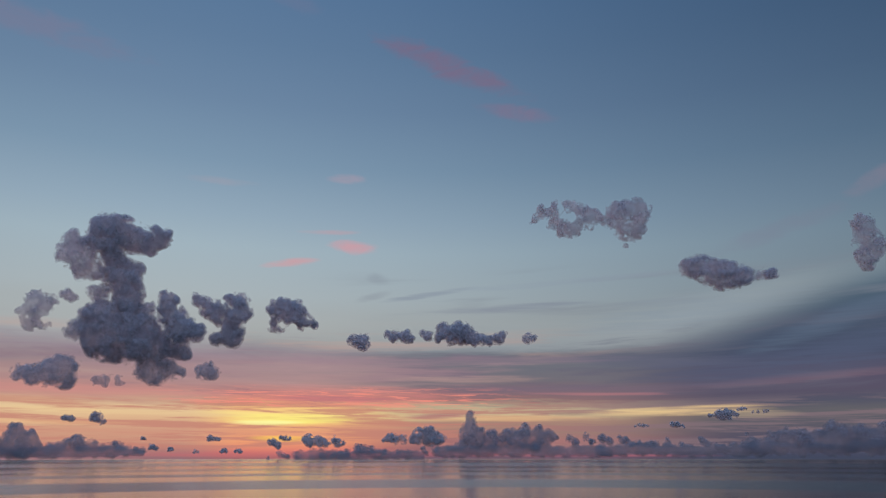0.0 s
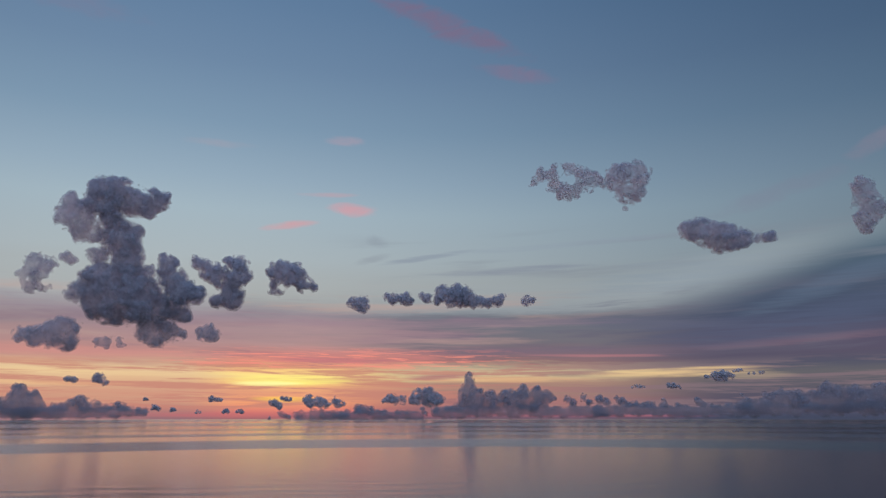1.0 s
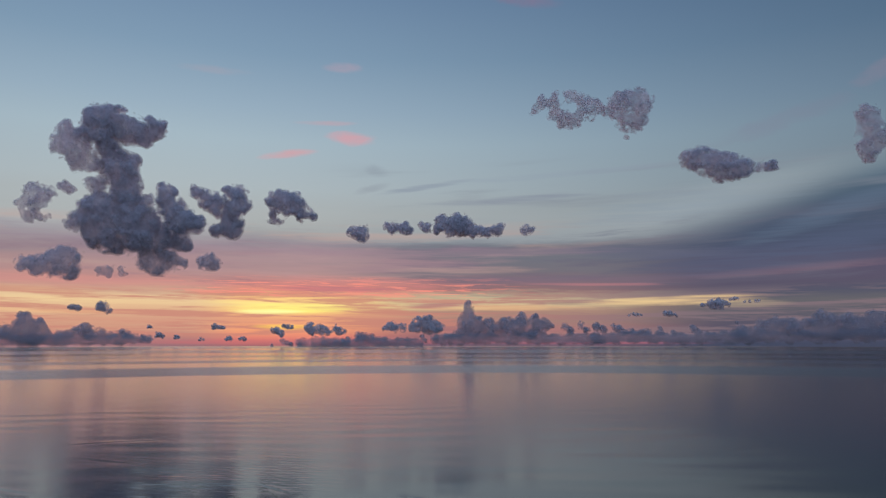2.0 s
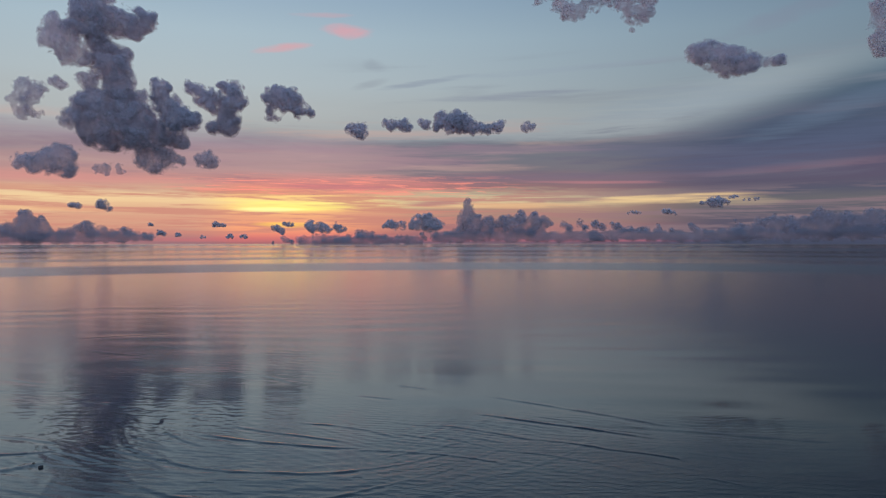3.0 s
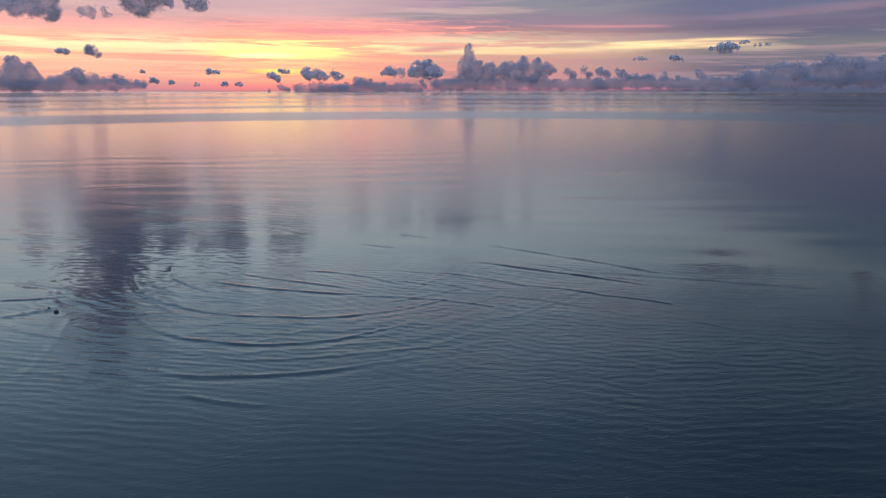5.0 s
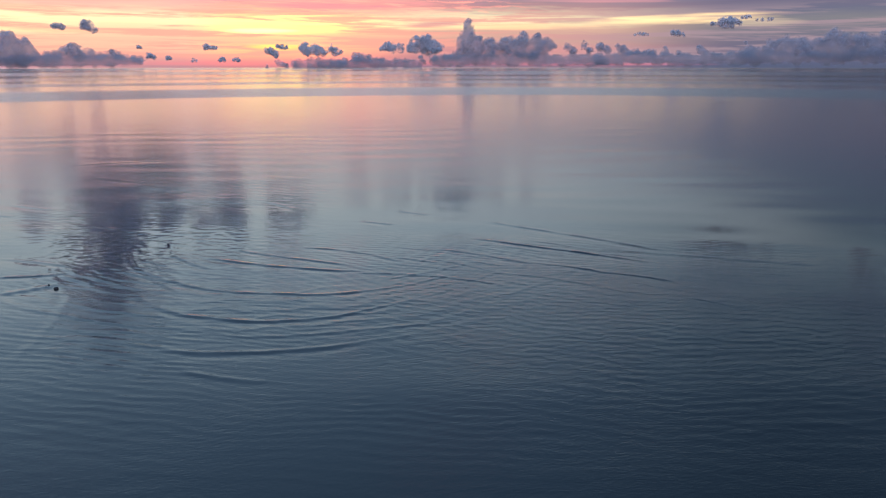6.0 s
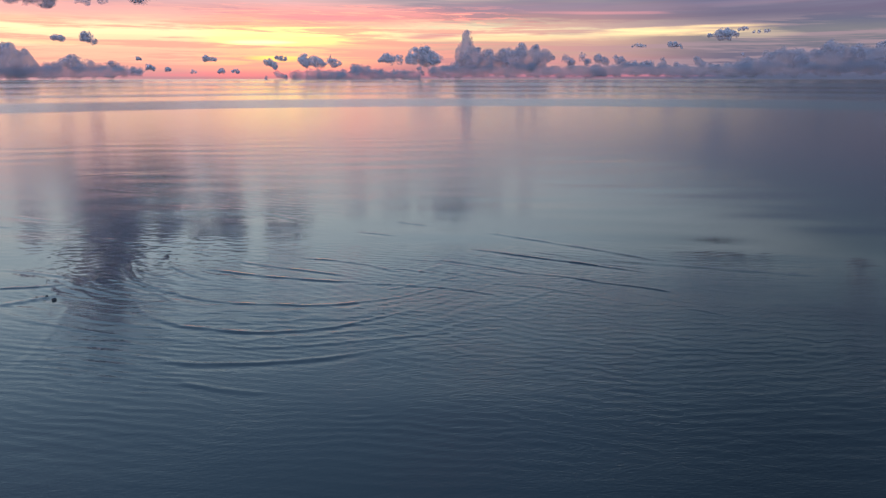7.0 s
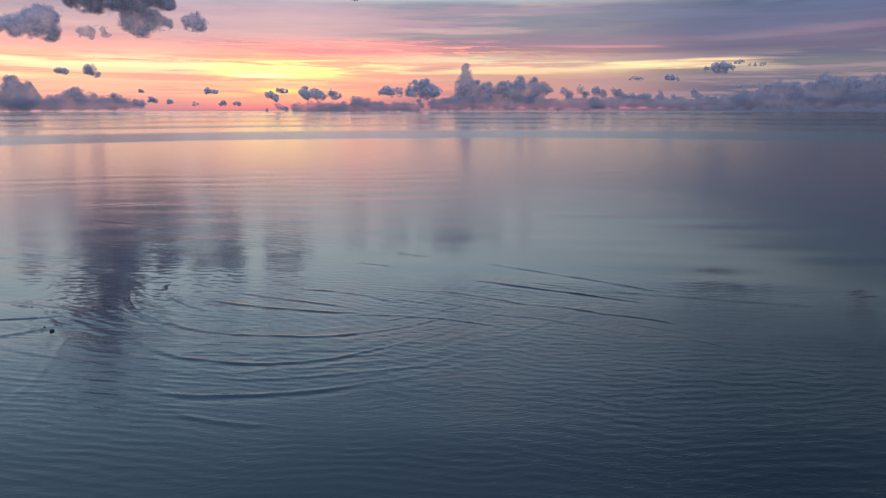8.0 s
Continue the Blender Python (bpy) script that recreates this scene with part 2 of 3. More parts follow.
def make_water_material():
    mat, n = material("sea_water")
    geo = n.add("ShaderNodeNewGeometry")
    p = n.add("ShaderNodeSeparateXYZ")
    n.put(p.inputs[0], geo.outputs["Position"])
    x, y = p.outputs[0], p.outputs[1]
    far = n.math("SQRT", n.math("ADD", n.math("MULTIPLY", x, x), n.math("MULTIPLY", y, y)))
    # wind-ruffled strips lie across the calm water far out
    wander = n.noise(n.vec(n.math("MULTIPLY", x, 0.0012), n.math("MULTIPLY", y, 0.0012), 2.0), 1.0, 3.0, 0.5)
    at = n.math("MULTIPLY", far, n.math("MULTIPLY_ADD", n.math("SUBTRACT", wander, 0.5), 0.22, 1.0))
    at = n.math("MULTIPLY_ADD", x, -0.06, at)
    ruffled = 0.0
    for lo, hi, amount in ((600, 815, 1.0), (985, 1120, 0.9), (1290, 1480, 0.7), (1800, 2500, 0.8), (3200, 5200, 0.7)):
        ruffled = n.math("ADD", ruffled, n.math("MULTIPLY", n.math("MULTIPLY", n.step(at, lo * 0.97, lo * 1.03), n.step(at, hi * 1.06, hi * 0.94)), amount))
    patch = n.noise(n.vec(n.math("MULTIPLY", x, 0.02), n.math("MULTIPLY", y, 0.012), 0.0), 1.0, 3.0, 0.5)
    near = n.step(far, 118, 80)
    rough = n.math("ADD", n.math("MULTIPLY_ADD", ruffled, 0.10, 0.03), n.math("MULTIPLY", n.step(far, 95, 170), n.step(far, 450, 1500, 0.112, 0.06)))
    edge = n.noise(n.vec(n.math("MULTIPLY", x, 0.05), n.math("MULTIPLY", y, 0.05), 8.0), 1.0, 4.0, 0.6)
    for cx, cy, wx, wy, much in ((-42.0, 150.0, 34.0, 62.0, 0.8), (52.0, 190.0, 36.0, 50.0, 0.3)):
        u, v = n.math("DIVIDE", n.math("SUBTRACT", x, cx), wx), n.math("DIVIDE", n.math("SUBTRACT", y, cy), wy)
        q = n.math("MULTIPLY_ADD", n.math("SUBTRACT", edge, 0.5), 2.6, n.math("ADD", n.math("MULTIPLY", u, u), n.math("MULTIPLY", v, v)))
        near = n.math("MAXIMUM", near, n.step(q, 1.2, -0.1, 0.0, much))
    # short ripples, too small for the mesh
    bent = n.noise(n.vec(n.math("MULTIPLY", x, 0.05), n.math("MULTIPLY", y, 0.05), 3.0), 1.0, 2.0, 0.5)
    along = n.math("MULTIPLY_ADD", n.math("SUBTRACT", bent, 0.5), 14.0, x)
    across = n.math("MULTIPLY_ADD", n.math("SUBTRACT", bent, 0.5), 9.0, y)
    cross = n.noise(n.vec(n.math("MULTIPLY", along, 0.55), n.math("MULTIPLY", across, 1.9), 0.0), 1.0, 3.0, 0.6, 0.4)
    skew = n.noise(n.vec(n.math("MULTIPLY", n.math("MULTIPLY_ADD", y, 0.6, along), 1.3), n.math("MULTIPLY", n.math("MULTIPLY_ADD", x, -0.35, y), 3.0), 6.0), 1.0, 3.0, 0.6)
    tiny = n.noise(n.vec(n.math("MULTIPLY", x, 2.3), n.math("MULTIPLY", across, 4.6), 4.0), 1.0, 2.0, 0.6)
    h = n.math("ADD", n.math("MULTIPLY_ADD", cross, 0.024, n.math("MULTIPLY", skew, 0.030)), n.math("MULTIPLY", tiny, 0.026))
    h = n.math("MULTIPLY", h, n.math("MULTIPLY", n.math("MULTIPLY", n.step(patch, 0.38, 0.6, 0.3, 1.0), n.step(x, -34, -6, 0.28, 1.0)), n.math("MULTIPLY_ADD", near, 0.95, 0.05)))
    bump = n.add("ShaderNodeBump")
    n.put(bump.inputs["Strength"], 1.0), n.put(bump.inputs["Distance"], 1.0), n.put(bump.inputs["Height"], h)
    tone = n.mix(n.noise(n.vec(n.math("MULTIPLY", x, 0.018), n.math("MULTIPLY", y, 0.018), 1.0), 1.0, 4.0, 0.6), (0.050, 0.062, 0.060, 1), (0.062, 0.075, 0.072, 1))
    tone = n.mix(n.step(n.math("MULTIPLY_ADD", y, -0.12, x), -24, 22), tone, (0.030, 0.038, 0.039, 1))     # body colour darker towards the right
    body, gloss = n.add("ShaderNodeBsdfDiffuse"), n.add("ShaderNodeBsdfGlossy")
    n.put(body.inputs["Color"], tone)
    n.put(gloss.inputs["Color"], (1, 1, 1, 1)), n.put(gloss.inputs["Roughness"], rough), n.put(gloss.inputs["Normal"], bump.outputs[0])
    graze = n.add("ShaderNodeLayerWeight")
    n.put(graze.inputs["Blend"], 0.5), n.put(graze.inputs["Normal"], bump.outputs[0])
    mirror = n.math("MULTIPLY_ADD", n.math("POWER", graze.outputs["Facing"], 4.5), 0.97, 0.02, clamp=True)
    mirror = n.math("MULTIPLY", mirror, n.math("MULTIPLY_ADD", ruffled, -0.2, 1.0))   # ruffled facets lean to the eye
    rightward = n.step(n.math("DIVIDE", x, n.math("ADD", far, 1.0)), 0.12, 0.5)
    mirror = n.math("MULTIPLY", mirror, n.math("MULTIPLY_ADD", rightward, -0.4, 1.0))     # mirror weaker towards the right
    both = n.add("ShaderNodeMixShader")
    n.put(both.inputs[0], mirror), n.put(both.inputs[1], body.outputs[0]), n.put(both.inputs[2], gloss.outputs[0])
    n.put(n.add("ShaderNodeOutputMaterial").inputs[0], both.outputs[0])
    return mat


def make_rock_material():
    mat, n = material("wet_dark_rock")
    pos = n.add("ShaderNodeTexCoord").outputs["Object"]
    b = n.add("ShaderNodeBsdfPrincipled")
    n.put(b.inputs["Base Color"], n.mix(n.noise(pos, 9.0, 5.0), (0.02, 0.02, 0.022, 1), (0.07, 0.065, 0.06, 1)))
    n.put(b.inputs["Roughness"], n.math("MULTIPLY_ADD", n.noise(pos, 20.0, 3.0), 0.4, 0.3))
    bump = n.add("ShaderNodeBump")
    n.put(bump.inputs["Distance"], 0.03), n.put(bump.inputs["Height"], n.noise(pos, 26.0, 5.0))
    n.put(b.inputs["Normal"], bump.outputs[0])
    n.put(n.add("ShaderNodeOutputMaterial").inputs[0], b.outputs[0])
    return mat


OPACITY = (0.05, 0.1, 0.15, 0.2, 0.25, 0.3, 0.4, 0.5)
CLOUD = {d: make_cloud_material(d, (0.94, 0.94, 0.96, 1), (0.88, 0.88, 0.90, 1)) for d in OPACITY}
SHADED_CLOUD = {d: make_cloud_material(d, (0.76, 0.79, 0.84, 1), (0.68, 0.71, 0.76, 1)) for d in OPACITY}     # far banks: CLOUD again, shade and haze put into a darker colour
WATER, ROCK = make_water_material(), make_rock_material()


# ---- sea ----
def lattice(px, py, pz, seed):
    """Smooth value noise in 0..1 at many points at once."""
    fx, fy, fz = np.floor(px), np.floor(py), np.floor(pz)
    ux, uy, uz = px - fx, py - fy, pz - fz
    ux, uy, uz = (u * u * (3 - 2 * u) for u in (ux, uy, uz))
    ix, iy, iz = fx.astype(np.int64), fy.astype(np.int64), fz.astype(np.int64)

    def corner(a, b, c):
        k = ((ix + a) * 73856093) ^ ((iy + b) * 19349663) ^ ((iz + c) * 83492791) ^ (seed * 2654435761)
        k = (k ^ (k >> 13)) * 1274126177 & 0x7FFFFFFF
        return ((k ^ (k >> 16)) & 0xFFFF) / 65535.0

    total = 0
    for a in (0, 1):
        for b in (0, 1):
            for c in (0, 1):
                total = total + corner(a, b, c) * (ux if a else 1 - ux) * (uy if b else 1 - uy) * (uz if c else 1 - uz)
    return total


def fbm(px, py, pz, seed, octaves=4, gain=0.55):
    total, amp, norm = 0, 1.0, 0
    for o in range(octaves):
        total = total + amp * lattice(px, py, pz, seed + o)
        norm += amp
        amp *= gain
        px, py, pz = px * 2.03 + 11.7, py * 2.03 + 5.1, pz * 2.03 + 3.3
    return total / norm


def smooth(v, lo, hi):
    u = np.clip((v - lo) / (hi - lo), 0, 1)
    return u * u * (3 - 2 * u)


CRESTS = [  # long single crests: middle x, y, half length, heading of the line, bend, height, width
    (-20.7, 90.0, 12.1, -17.1, -0.0089, 0.075, 0.5), (-19.7, 93.9, 10.5, -24.7, -0.0045, 0.06, 0.45), (-13.8, 78.3, 6.1, 4.8, -0.0434, 0.075, 0.55), (-29.5, 82.5, 13.3, -31.0, -0.0206, 0.05, 0.5),
    (-4.8, 81.5, 8.3, 31.2, -0.0198, 0.035, 0.5), (-28.3, 72.9, 8.4, -33.2, -0.0330, 0.05, 0.55), (-15.9, 69.8, 8.4, 6.4, -0.0325, 0.06, 0.55), (-4.5, 75.2, 9.1, 37.0, -0.0060, 0.035, 0.5),
    (-16.7, 61.5, 10.6, 5.3, -0.0155, 0.055, 0.6), (-34.2, 94.5, 11.9, -52.9, -0.0218, 0.06, 0.45), (-37.0, 88.2, 13.9, -56.2, -0.0102, 0.05, 0.5), (-12.2, 96.9, 8.7, -27.6, 0.0240, 0.055, 0.45),
    (16.4, 98.2, 14.1, -30.3, 0.0013, 0.08, 0.5), (5.9, 95.1, 8.6, -32.4, 0.0112, 0.055, 0.45)]
CRESTS += [
    (23.7, 85.3, 5.7, -28.3, 0.0270, 0.055, 0.45), (16.1, 89.4, 5.1, -26.7, 0.0226, 0.05, 0.45), (19.1, 107.7, 17.4, -39.2, 0.0018, 0.045, 0.7), (35.6, 94.2, 14.1, -18.9, 0.0015, 0.03, 0.7),
    (-10.4, 116.0, 3.7, -26.4, 0.0024, 0.05, 0.5), (-4.4, 123.8, 4.2, -35.7, -0.0124, 0.04, 0.5), (-52.5, 91.8, 7.4, -19.1, 0.0104, 0.06, 0.5), (-49.4, 85.4, 4.6, 13.3, -0.0308, 0.06, 0.5),
    (-47.1, 79.9, 3.3, 40.3, -0.0106, 0.07, 1.0), (-73.4, 129.3, 6.4, -28.4, -0.0083, 0.07, 0.7), (-73.4, 121.4, 2.2, -23.9, 0.0457, 0.06, 0.6), (-47.6, 109.3, 8.5, -30.8, 0.0038, 0.05, 0.5),
    (-28.7, 130.8, 5.4, -49.0, 0.0103, 0.06, 0.7), (-82.2, 190.7, 14.5, 25.9, 0.0070, 0.05, 1.1)]
CRESTS += [
    (-71.4, 161.0, 7.9, -27.1, -0.0071, 0.04, 1.0), (-1.4, 85.0, 10.6, -16.3, 0.0159, 0.035, 0.45), (13.6, 83.7, 9.2, -28.2, 0.0177, 0.03, 0.45), (-38.9, 69.1, 11.2, -77.5, 0.0104, 0.018, 0.7), (-18.0, 55.7, 4.9, -16.3, -0.0431, 0.035, 0.6)]


RUFFLES = ((-42.0, 150.0, 34.0, 62.0, 1.0), (52.0, 190.0, 36.0, 50.0, 0.35))   # wind-ruffled patches: middle, half widths, strength


def swell(x, y):
    """Height of the water: curved trains of ripples that cross, and long single crests."""
    z = np.zeros_like(x)
    r = np.hypot(x, y)
    rng = np.random.default_rng(5)
    calm = 0.25 + 0.75 * smooth(fbm(x * 0.03, y * 0.03, x * 0, 40, 3), 0.35, 0.62) * smooth(x, -45, -5)
    fade = 0.06 + 0.94 * (1 - smooth(r + 9 * (fbm(x * 0.04, y * 0.04, x * 0, 15, 2) - 0.5), 92, 126))
    # train that bends round the shoal
    for cx, cy, lam, amp, r0, r1 in ((-22.0, 112.0, 2.6, 0.013, 22, 62), (-24.0, 108.0, 1.25, 0.006, 16, 60), (52.0, 178.0, 1.5, 0.0065, 72, 150),
                                     (10.0, 200.0, 1.15, 0.006, 84, 170), (-70.0, 60.0, 1.6, 0.006, 12, 48), (-20.0, 160.0, 0.95, 0.0045, 20, 120)):
        q = np.hypot(x - cx, y - cy)
        wob = 3.6 * (fbm(x * 0.06, y * 0.06, x * 0, int(lam * 10), 3) - 0.5) + lam * 0.9 * (fbm(x * 0.3, y * 0.3, x * 0, int(lam * 10) + 5, 2) - 0.5)
        win = smooth(q, r0, r0 + 8) * (1 - smooth(q, r1 - 22, r1))
        patch = smooth(fbm(x * 0.07, y * 0.07, x * 0, int(lam * 31), 3), 0.36, 0.62)
        z += 2.3 * amp * win * (0.15 + 0.85 * patch) * (0.64 - np.abs(np.sin((q + wob) * np.pi / lam)))
    # random short sea
    for k in range(46):
        lam = 0.9 * 5.0 ** rng.random()
        a = radians(90 + 26 * rng.standard_normal())
        amp = 0.0006 * lam ** 0.7
        z += amp * calm * np.sin((x * np.cos(a) + y * np.sin(a)) * 2 * np.pi / lam + 6.3 * rng.random())
    z *= fade
    # long single crests
    for cx, cy, half, head, bend, high, wide in CRESTS:
        near = np.hypot(x - cx, y - cy) < half + 4
        px, py = x[near], y[near]
        c, s = np.cos(radians(head)), np.sin(radians(head))
        u, v = (px - cx) * c + (py - cy) * s, -(px - cx) * s + (py - cy) * c
        v = v + bend * (u * u - (0.8 * half) ** 2 / 3) + 0.5 * (fbm(px * 0.22, py * 0.22, px * 0, 77, 3) - 0.5)
        along = (1 - smooth(np.abs(u), half * 0.55, half)) * (0.55 + 0.45 * smooth(fbm(u * 0.4, px * 0 + cx, px * 0, 90, 2), 0.3, 0.6))
        z[near] += high * along * (np.exp(-(v / (0.62 * wide)) ** 2) - 0.6 * np.exp(-((v + 1.5 * wide) / (1.2 * wide)) ** 2))
    # many thin crests: arcs round the shoal, and slanting lines beyond it
    for k in range(17):
        q0, mid, span = 23 + 28 * rng.random(), radians(-92 + 34 * rng.standard_normal()), radians(9 + 20 * rng.random())
        q = np.hypot(x + 20, y - 114)
        near = np.abs(q - q0) < 3.5
        px, py = x[near], y[near]
        v = q[near] - q0 + 1.3 * (fbm(px * 0.13, py * 0.13, px * 0, 60 + k, 3) - 0.5)
        along = 1 - smooth(np.abs(np.arctan2(py - 114, px + 20) - mid), span * 0.4, span)
        z[near] += (0.015 + 0.013 * rng.random()) * along * (np.exp(-(v / 0.3) ** 2) - 0.5 * np.exp(-((v - 0.55) / 0.45) ** 2))
    for k in range(16):
        cx, cy, half, head = -6 + 44 * rng.random(), 80 + 24 * rng.random(), 2.5 + 7 * rng.random(), radians(-31 + 9 * rng.standard_normal())
        cy -= 0.25 * max(cx - 10, 0)
        near = np.hypot(x - cx, y - cy) < half + 3
        px, py = x[near], y[near]
        u, v = (px - cx) * np.cos(head) + (py - cy) * np.sin(head), -(px - cx) * np.sin(head) + (py - cy) * np.cos(head)
        v = v + 1.2 * (fbm(px * 0.17, py * 0.17, px * 0, 160 + k, 3) - 0.5)
        along = 1 - smooth(np.abs(u), half * 0.4, half)
        z[near] += (0.014 + 0.014 * rng.random()) * along * (np.exp(-(v / 0.28) ** 2) - 0.5 * np.exp(-((v + 0.55) / 0.42) ** 2))
    for cx, cy, wx, wy, much in RUFFLES:
        win = much * (1 - smooth(((x - cx) / wx) ** 2 + ((y - cy) / wy) ** 2 + 2.2 * (fbm(x * 0.05, y * 0.05, x * 0, 230, 4) - 0.5), 0.0, 1.1))
        for k in range(9):
            lam, a = 1.5 + 1.6 * rng.random(), radians(98 + 22 * rng.standard_normal())
            z += 0.0016 * lam * win * np.sin((x * np.cos(a) + y * np.sin(a) + 1.5 * fbm(x * 0.1, y * 0.1, x * 0, 210 + k, 2)) * 2 * np.pi / lam + 6.3 * rng.random())
    # long low swell further out
    for k in range(10):
        lam = 9.0 * 3.0 ** rng.random()
        a = radians(92 + 14 * rng.standard_normal())
        z += 0.00035 * lam * np.sin((x * np.cos(a) + y * np.sin(a)) * 2 * np.pi / lam + 6.3 * rng.random()) * (1 - smooth(r, 300, 900))
    return z * smooth(r, 15, 30)


def make_sea():
    radii = list(np.linspace(4, 34, 7)) + list(np.arange(36, 112, 0.2))
    while radii[-1] < SEA_R:
        radii.append(radii[-1] * 1.003 + 0.0 if radii[-1] < 300 else radii[-1] * 1.03)
    radii[-1] = SEA_R
    ring = np.array(radii)
    turn = np.radians(np.concatenate([np.arange(-36, 36, 0.15), np.arange(36, 324, 6.0)]))
    rr, aa = np.meshgrid(ring, turn, indexing="ij")
    x, y = rr * np.sin(aa), rr * np.cos(aa)
    z = swell(x.ravel(), y.ravel())
    co = np.column_stack([x.ravel(), y.ravel(), z])
    nr, na = rr.shape
    i = np.arange(nr * na).reshape(nr, na)
    j = np.roll(i, -1, axis=1)
    quads = np.stack([i[:-1], i[1:], j[1:], j[:-1]], axis=-1).reshape(-1, 4)
    quads = quads[:, ::-1]
    hub = len(co)
    co = np.vstack([co, [0, 0, 0]])
    tris = np.stack([np.full(na, hub), i[0], j[0]], axis=-1)[:, ::-1]
    me = bpy.data.meshes.new("sea")
    me.from_pydata(co.tolist(), [], quads.tolist() + tris.tolist())
    me.polygons.foreach_set("use_smooth", [True] * len(me.polygons))
    me.materials.append(WATER)
    return tagged(new("sea", me), "calm teal-grey shallow sea with curved ripples", "water", kind="structure")


make_sea()


# ---- rocks that break the surface ----
def rock(x, y, size, flat, seed, label):
    bm = bmesh.new()
    bmesh.ops.create_icosphere(bm, subdivisions=3, radius=1)
    for v in bm.verts:
        k = 1 + 0.35 * noise.noise(v.co * 1.7 + Vector((seed, 0, 0))) + 0.12 * noise.noise(v.co * 5 + Vector((0, seed, 0)))
        v.co = Vector((v.co.x * 1.0, v.co.y * 0.75, v.co.z * flat)) * size * k
    me = bpy.data.meshes.new("rock")
    bm.to_mesh(me)
    bm.free()
    me.polygons.foreach_set("use_smooth", [True] * len(me.polygons))
    me.materials.append(ROCK)
    ob = new("rock", me)
    ob.location = (x, y, size * flat * 0.2)
    return tagged(ob, label, "rock", "rocks in the shallows")


rock(-44.1, 80.3, 0.30, 0.5, 3, "low wet black rock just breaking the water")
rock(-45.6, 81.6, 0.15, 0.7, 8, "small wet black rock just breaking the water")


# ---- clouds ----
SEED = [100]


def toward(a, e):
    a, e = np.radians(a), np.radians(np.asarray(e) - DIP)
    return np.stack([np.cos(e) * np.sin(a), np.cos(e) * np.cos(a), np.sin(e)], axis=-1)


def billow(p, seed, octaves=4, gain=0.55):
    """Cauliflower-like noise about 0."""
    total, amp, norm = 0, 1.0, 0
    px, py, pz = p
    for o in range(octaves):
        total = total + amp * np.abs(2 * lattice(px, py, pz, seed + o) - 1)
        norm += amp
        amp *= gain
        px, py, pz = px * 2.07 + 11.7, py * 2.07 + 5.1, pz * 2.07 + 3.3
    return 1.6 * (total / norm - 0.34)


def skin(field, origin, h):
    """The surface where a field on a grid passes zero, as points and quads."""
    ins = field > 0
    shape = np.array(field.shape) - 1
    sl = lambda o: tuple(slice(k, k + n) for k, n in zip(o, shape))
    corners = [(a, b, c) for a in (0, 1) for b in (0, 1) for c in (0, 1)]
    count = sum(ins[sl(o)].astype(np.int8) for o in corners)
    cell = np.argwhere((count > 0) & (count < 8))
    if not len(cell):
        return np.zeros((0, 3)), np.zeros((0, 4), int)
    val = {o: field[tuple((cell + o).T)] for o in corners}
    total, hits = np.zeros((len(cell), 3)), np.zeros(len(cell))
    for o in corners:
        for k in range(3):
            if o[k]:
                continue
            o2 = tuple(v + (i == k) for i, v in enumerate(o))
            va, vb = val[o], val[o2]
            cut = (va > 0) != (vb > 0)
            t = np.where(cut, va / np.where(cut, va - vb, 1), 0)
            at = np.tile(np.array(o, float), (len(cell), 1))
            at[:, k] = t
            total += at * cut[:, None]
            hits += cut
    points = origin + (cell + total / hits[:, None]) * h
    index = np.full(tuple(shape), -1)
    index[tuple(cell.T)] = np.arange(len(cell))
    quads = []
    for k in range(3):
        u, v = (k + 1) % 3, (k + 2) % 3
        n0 = [slice(None)] * 3
        n1 = [slice(None)] * 3
        n0[k], n1[k] = slice(0, -1), slice(1, None)
        a, b = ins[tuple(n0)], ins[tuple(n1)]
        e = np.argwhere(a != b)
        e = e[(e[:, u] > 0) & (e[:, v] > 0) & (e[:, u] < shape[u]) & (e[:, v] < shape[v])]
        around = []
        for du, dv in ((0, 0), (-1, 0), (-1, -1), (0, -1)):
            c = e.copy()
            c[:, u] += du
            c[:, v] += dv
            around.append(index[tuple(c.T)])
        quad = np.stack(around, axis=-1)
        turn = ~a[tuple(e.T)]
        quad[turn] = quad[turn][:, ::-1]
        quads.append(quad)
    return points, np.vstack(quads)


# kinds of cloud: shells from the thin rim inwards as (level, opacity); raggedness; share of torn vapour in the noise; matter
DENSE = (((-0.36, 0.05), (-0.28, 0.1), (-0.20, 0.15), (-0.12, 0.2), (-0.03, 0.3), (0.07, 0.4), (0.18, 0.5), (0.32, 0.5)), 2.0, 0.5, CLOUD)
SOFT = (((-0.38, 0.05), (-0.28, 0.1), (-0.18, 0.15), (-0.07, 0.2), (0.05, 0.3), (0.18, 0.4)), 2.1, 0.6, CLOUD)
MISTY = (((-0.34, 0.05), (-0.24, 0.1), (-0.14, 0.15), (-0.03, 0.2), (0.10, 0.25), (0.26, 0.3)), 2.0, 0.5, CLOUD)
THIN = (((-0.24, 0.1), (-0.10, 0.15), (0.05, 0.2), (0.22, 0.2)), 2.4, 0.8, CLOUD)
# bank kinds: thinner shells, in the copy with shade in its colour
HAZY = (((-0.34, 0.05), (-0.27, 0.1), (-0.20, 0.1), (-0.12, 0.15), (-0.03, 0.2), (0.08, 0.25), (0.2, 0.25)), 1.25, 0.4, SHADED_CLOUD)
HAZE = (((-0.32, 0.05), (-0.22, 0.05), (-0.12, 0.1), (-0.01, 0.15), (0.12, 0.15), (0.25, 0.2)), 1.4, 0.5, SHADED_CLOUD)


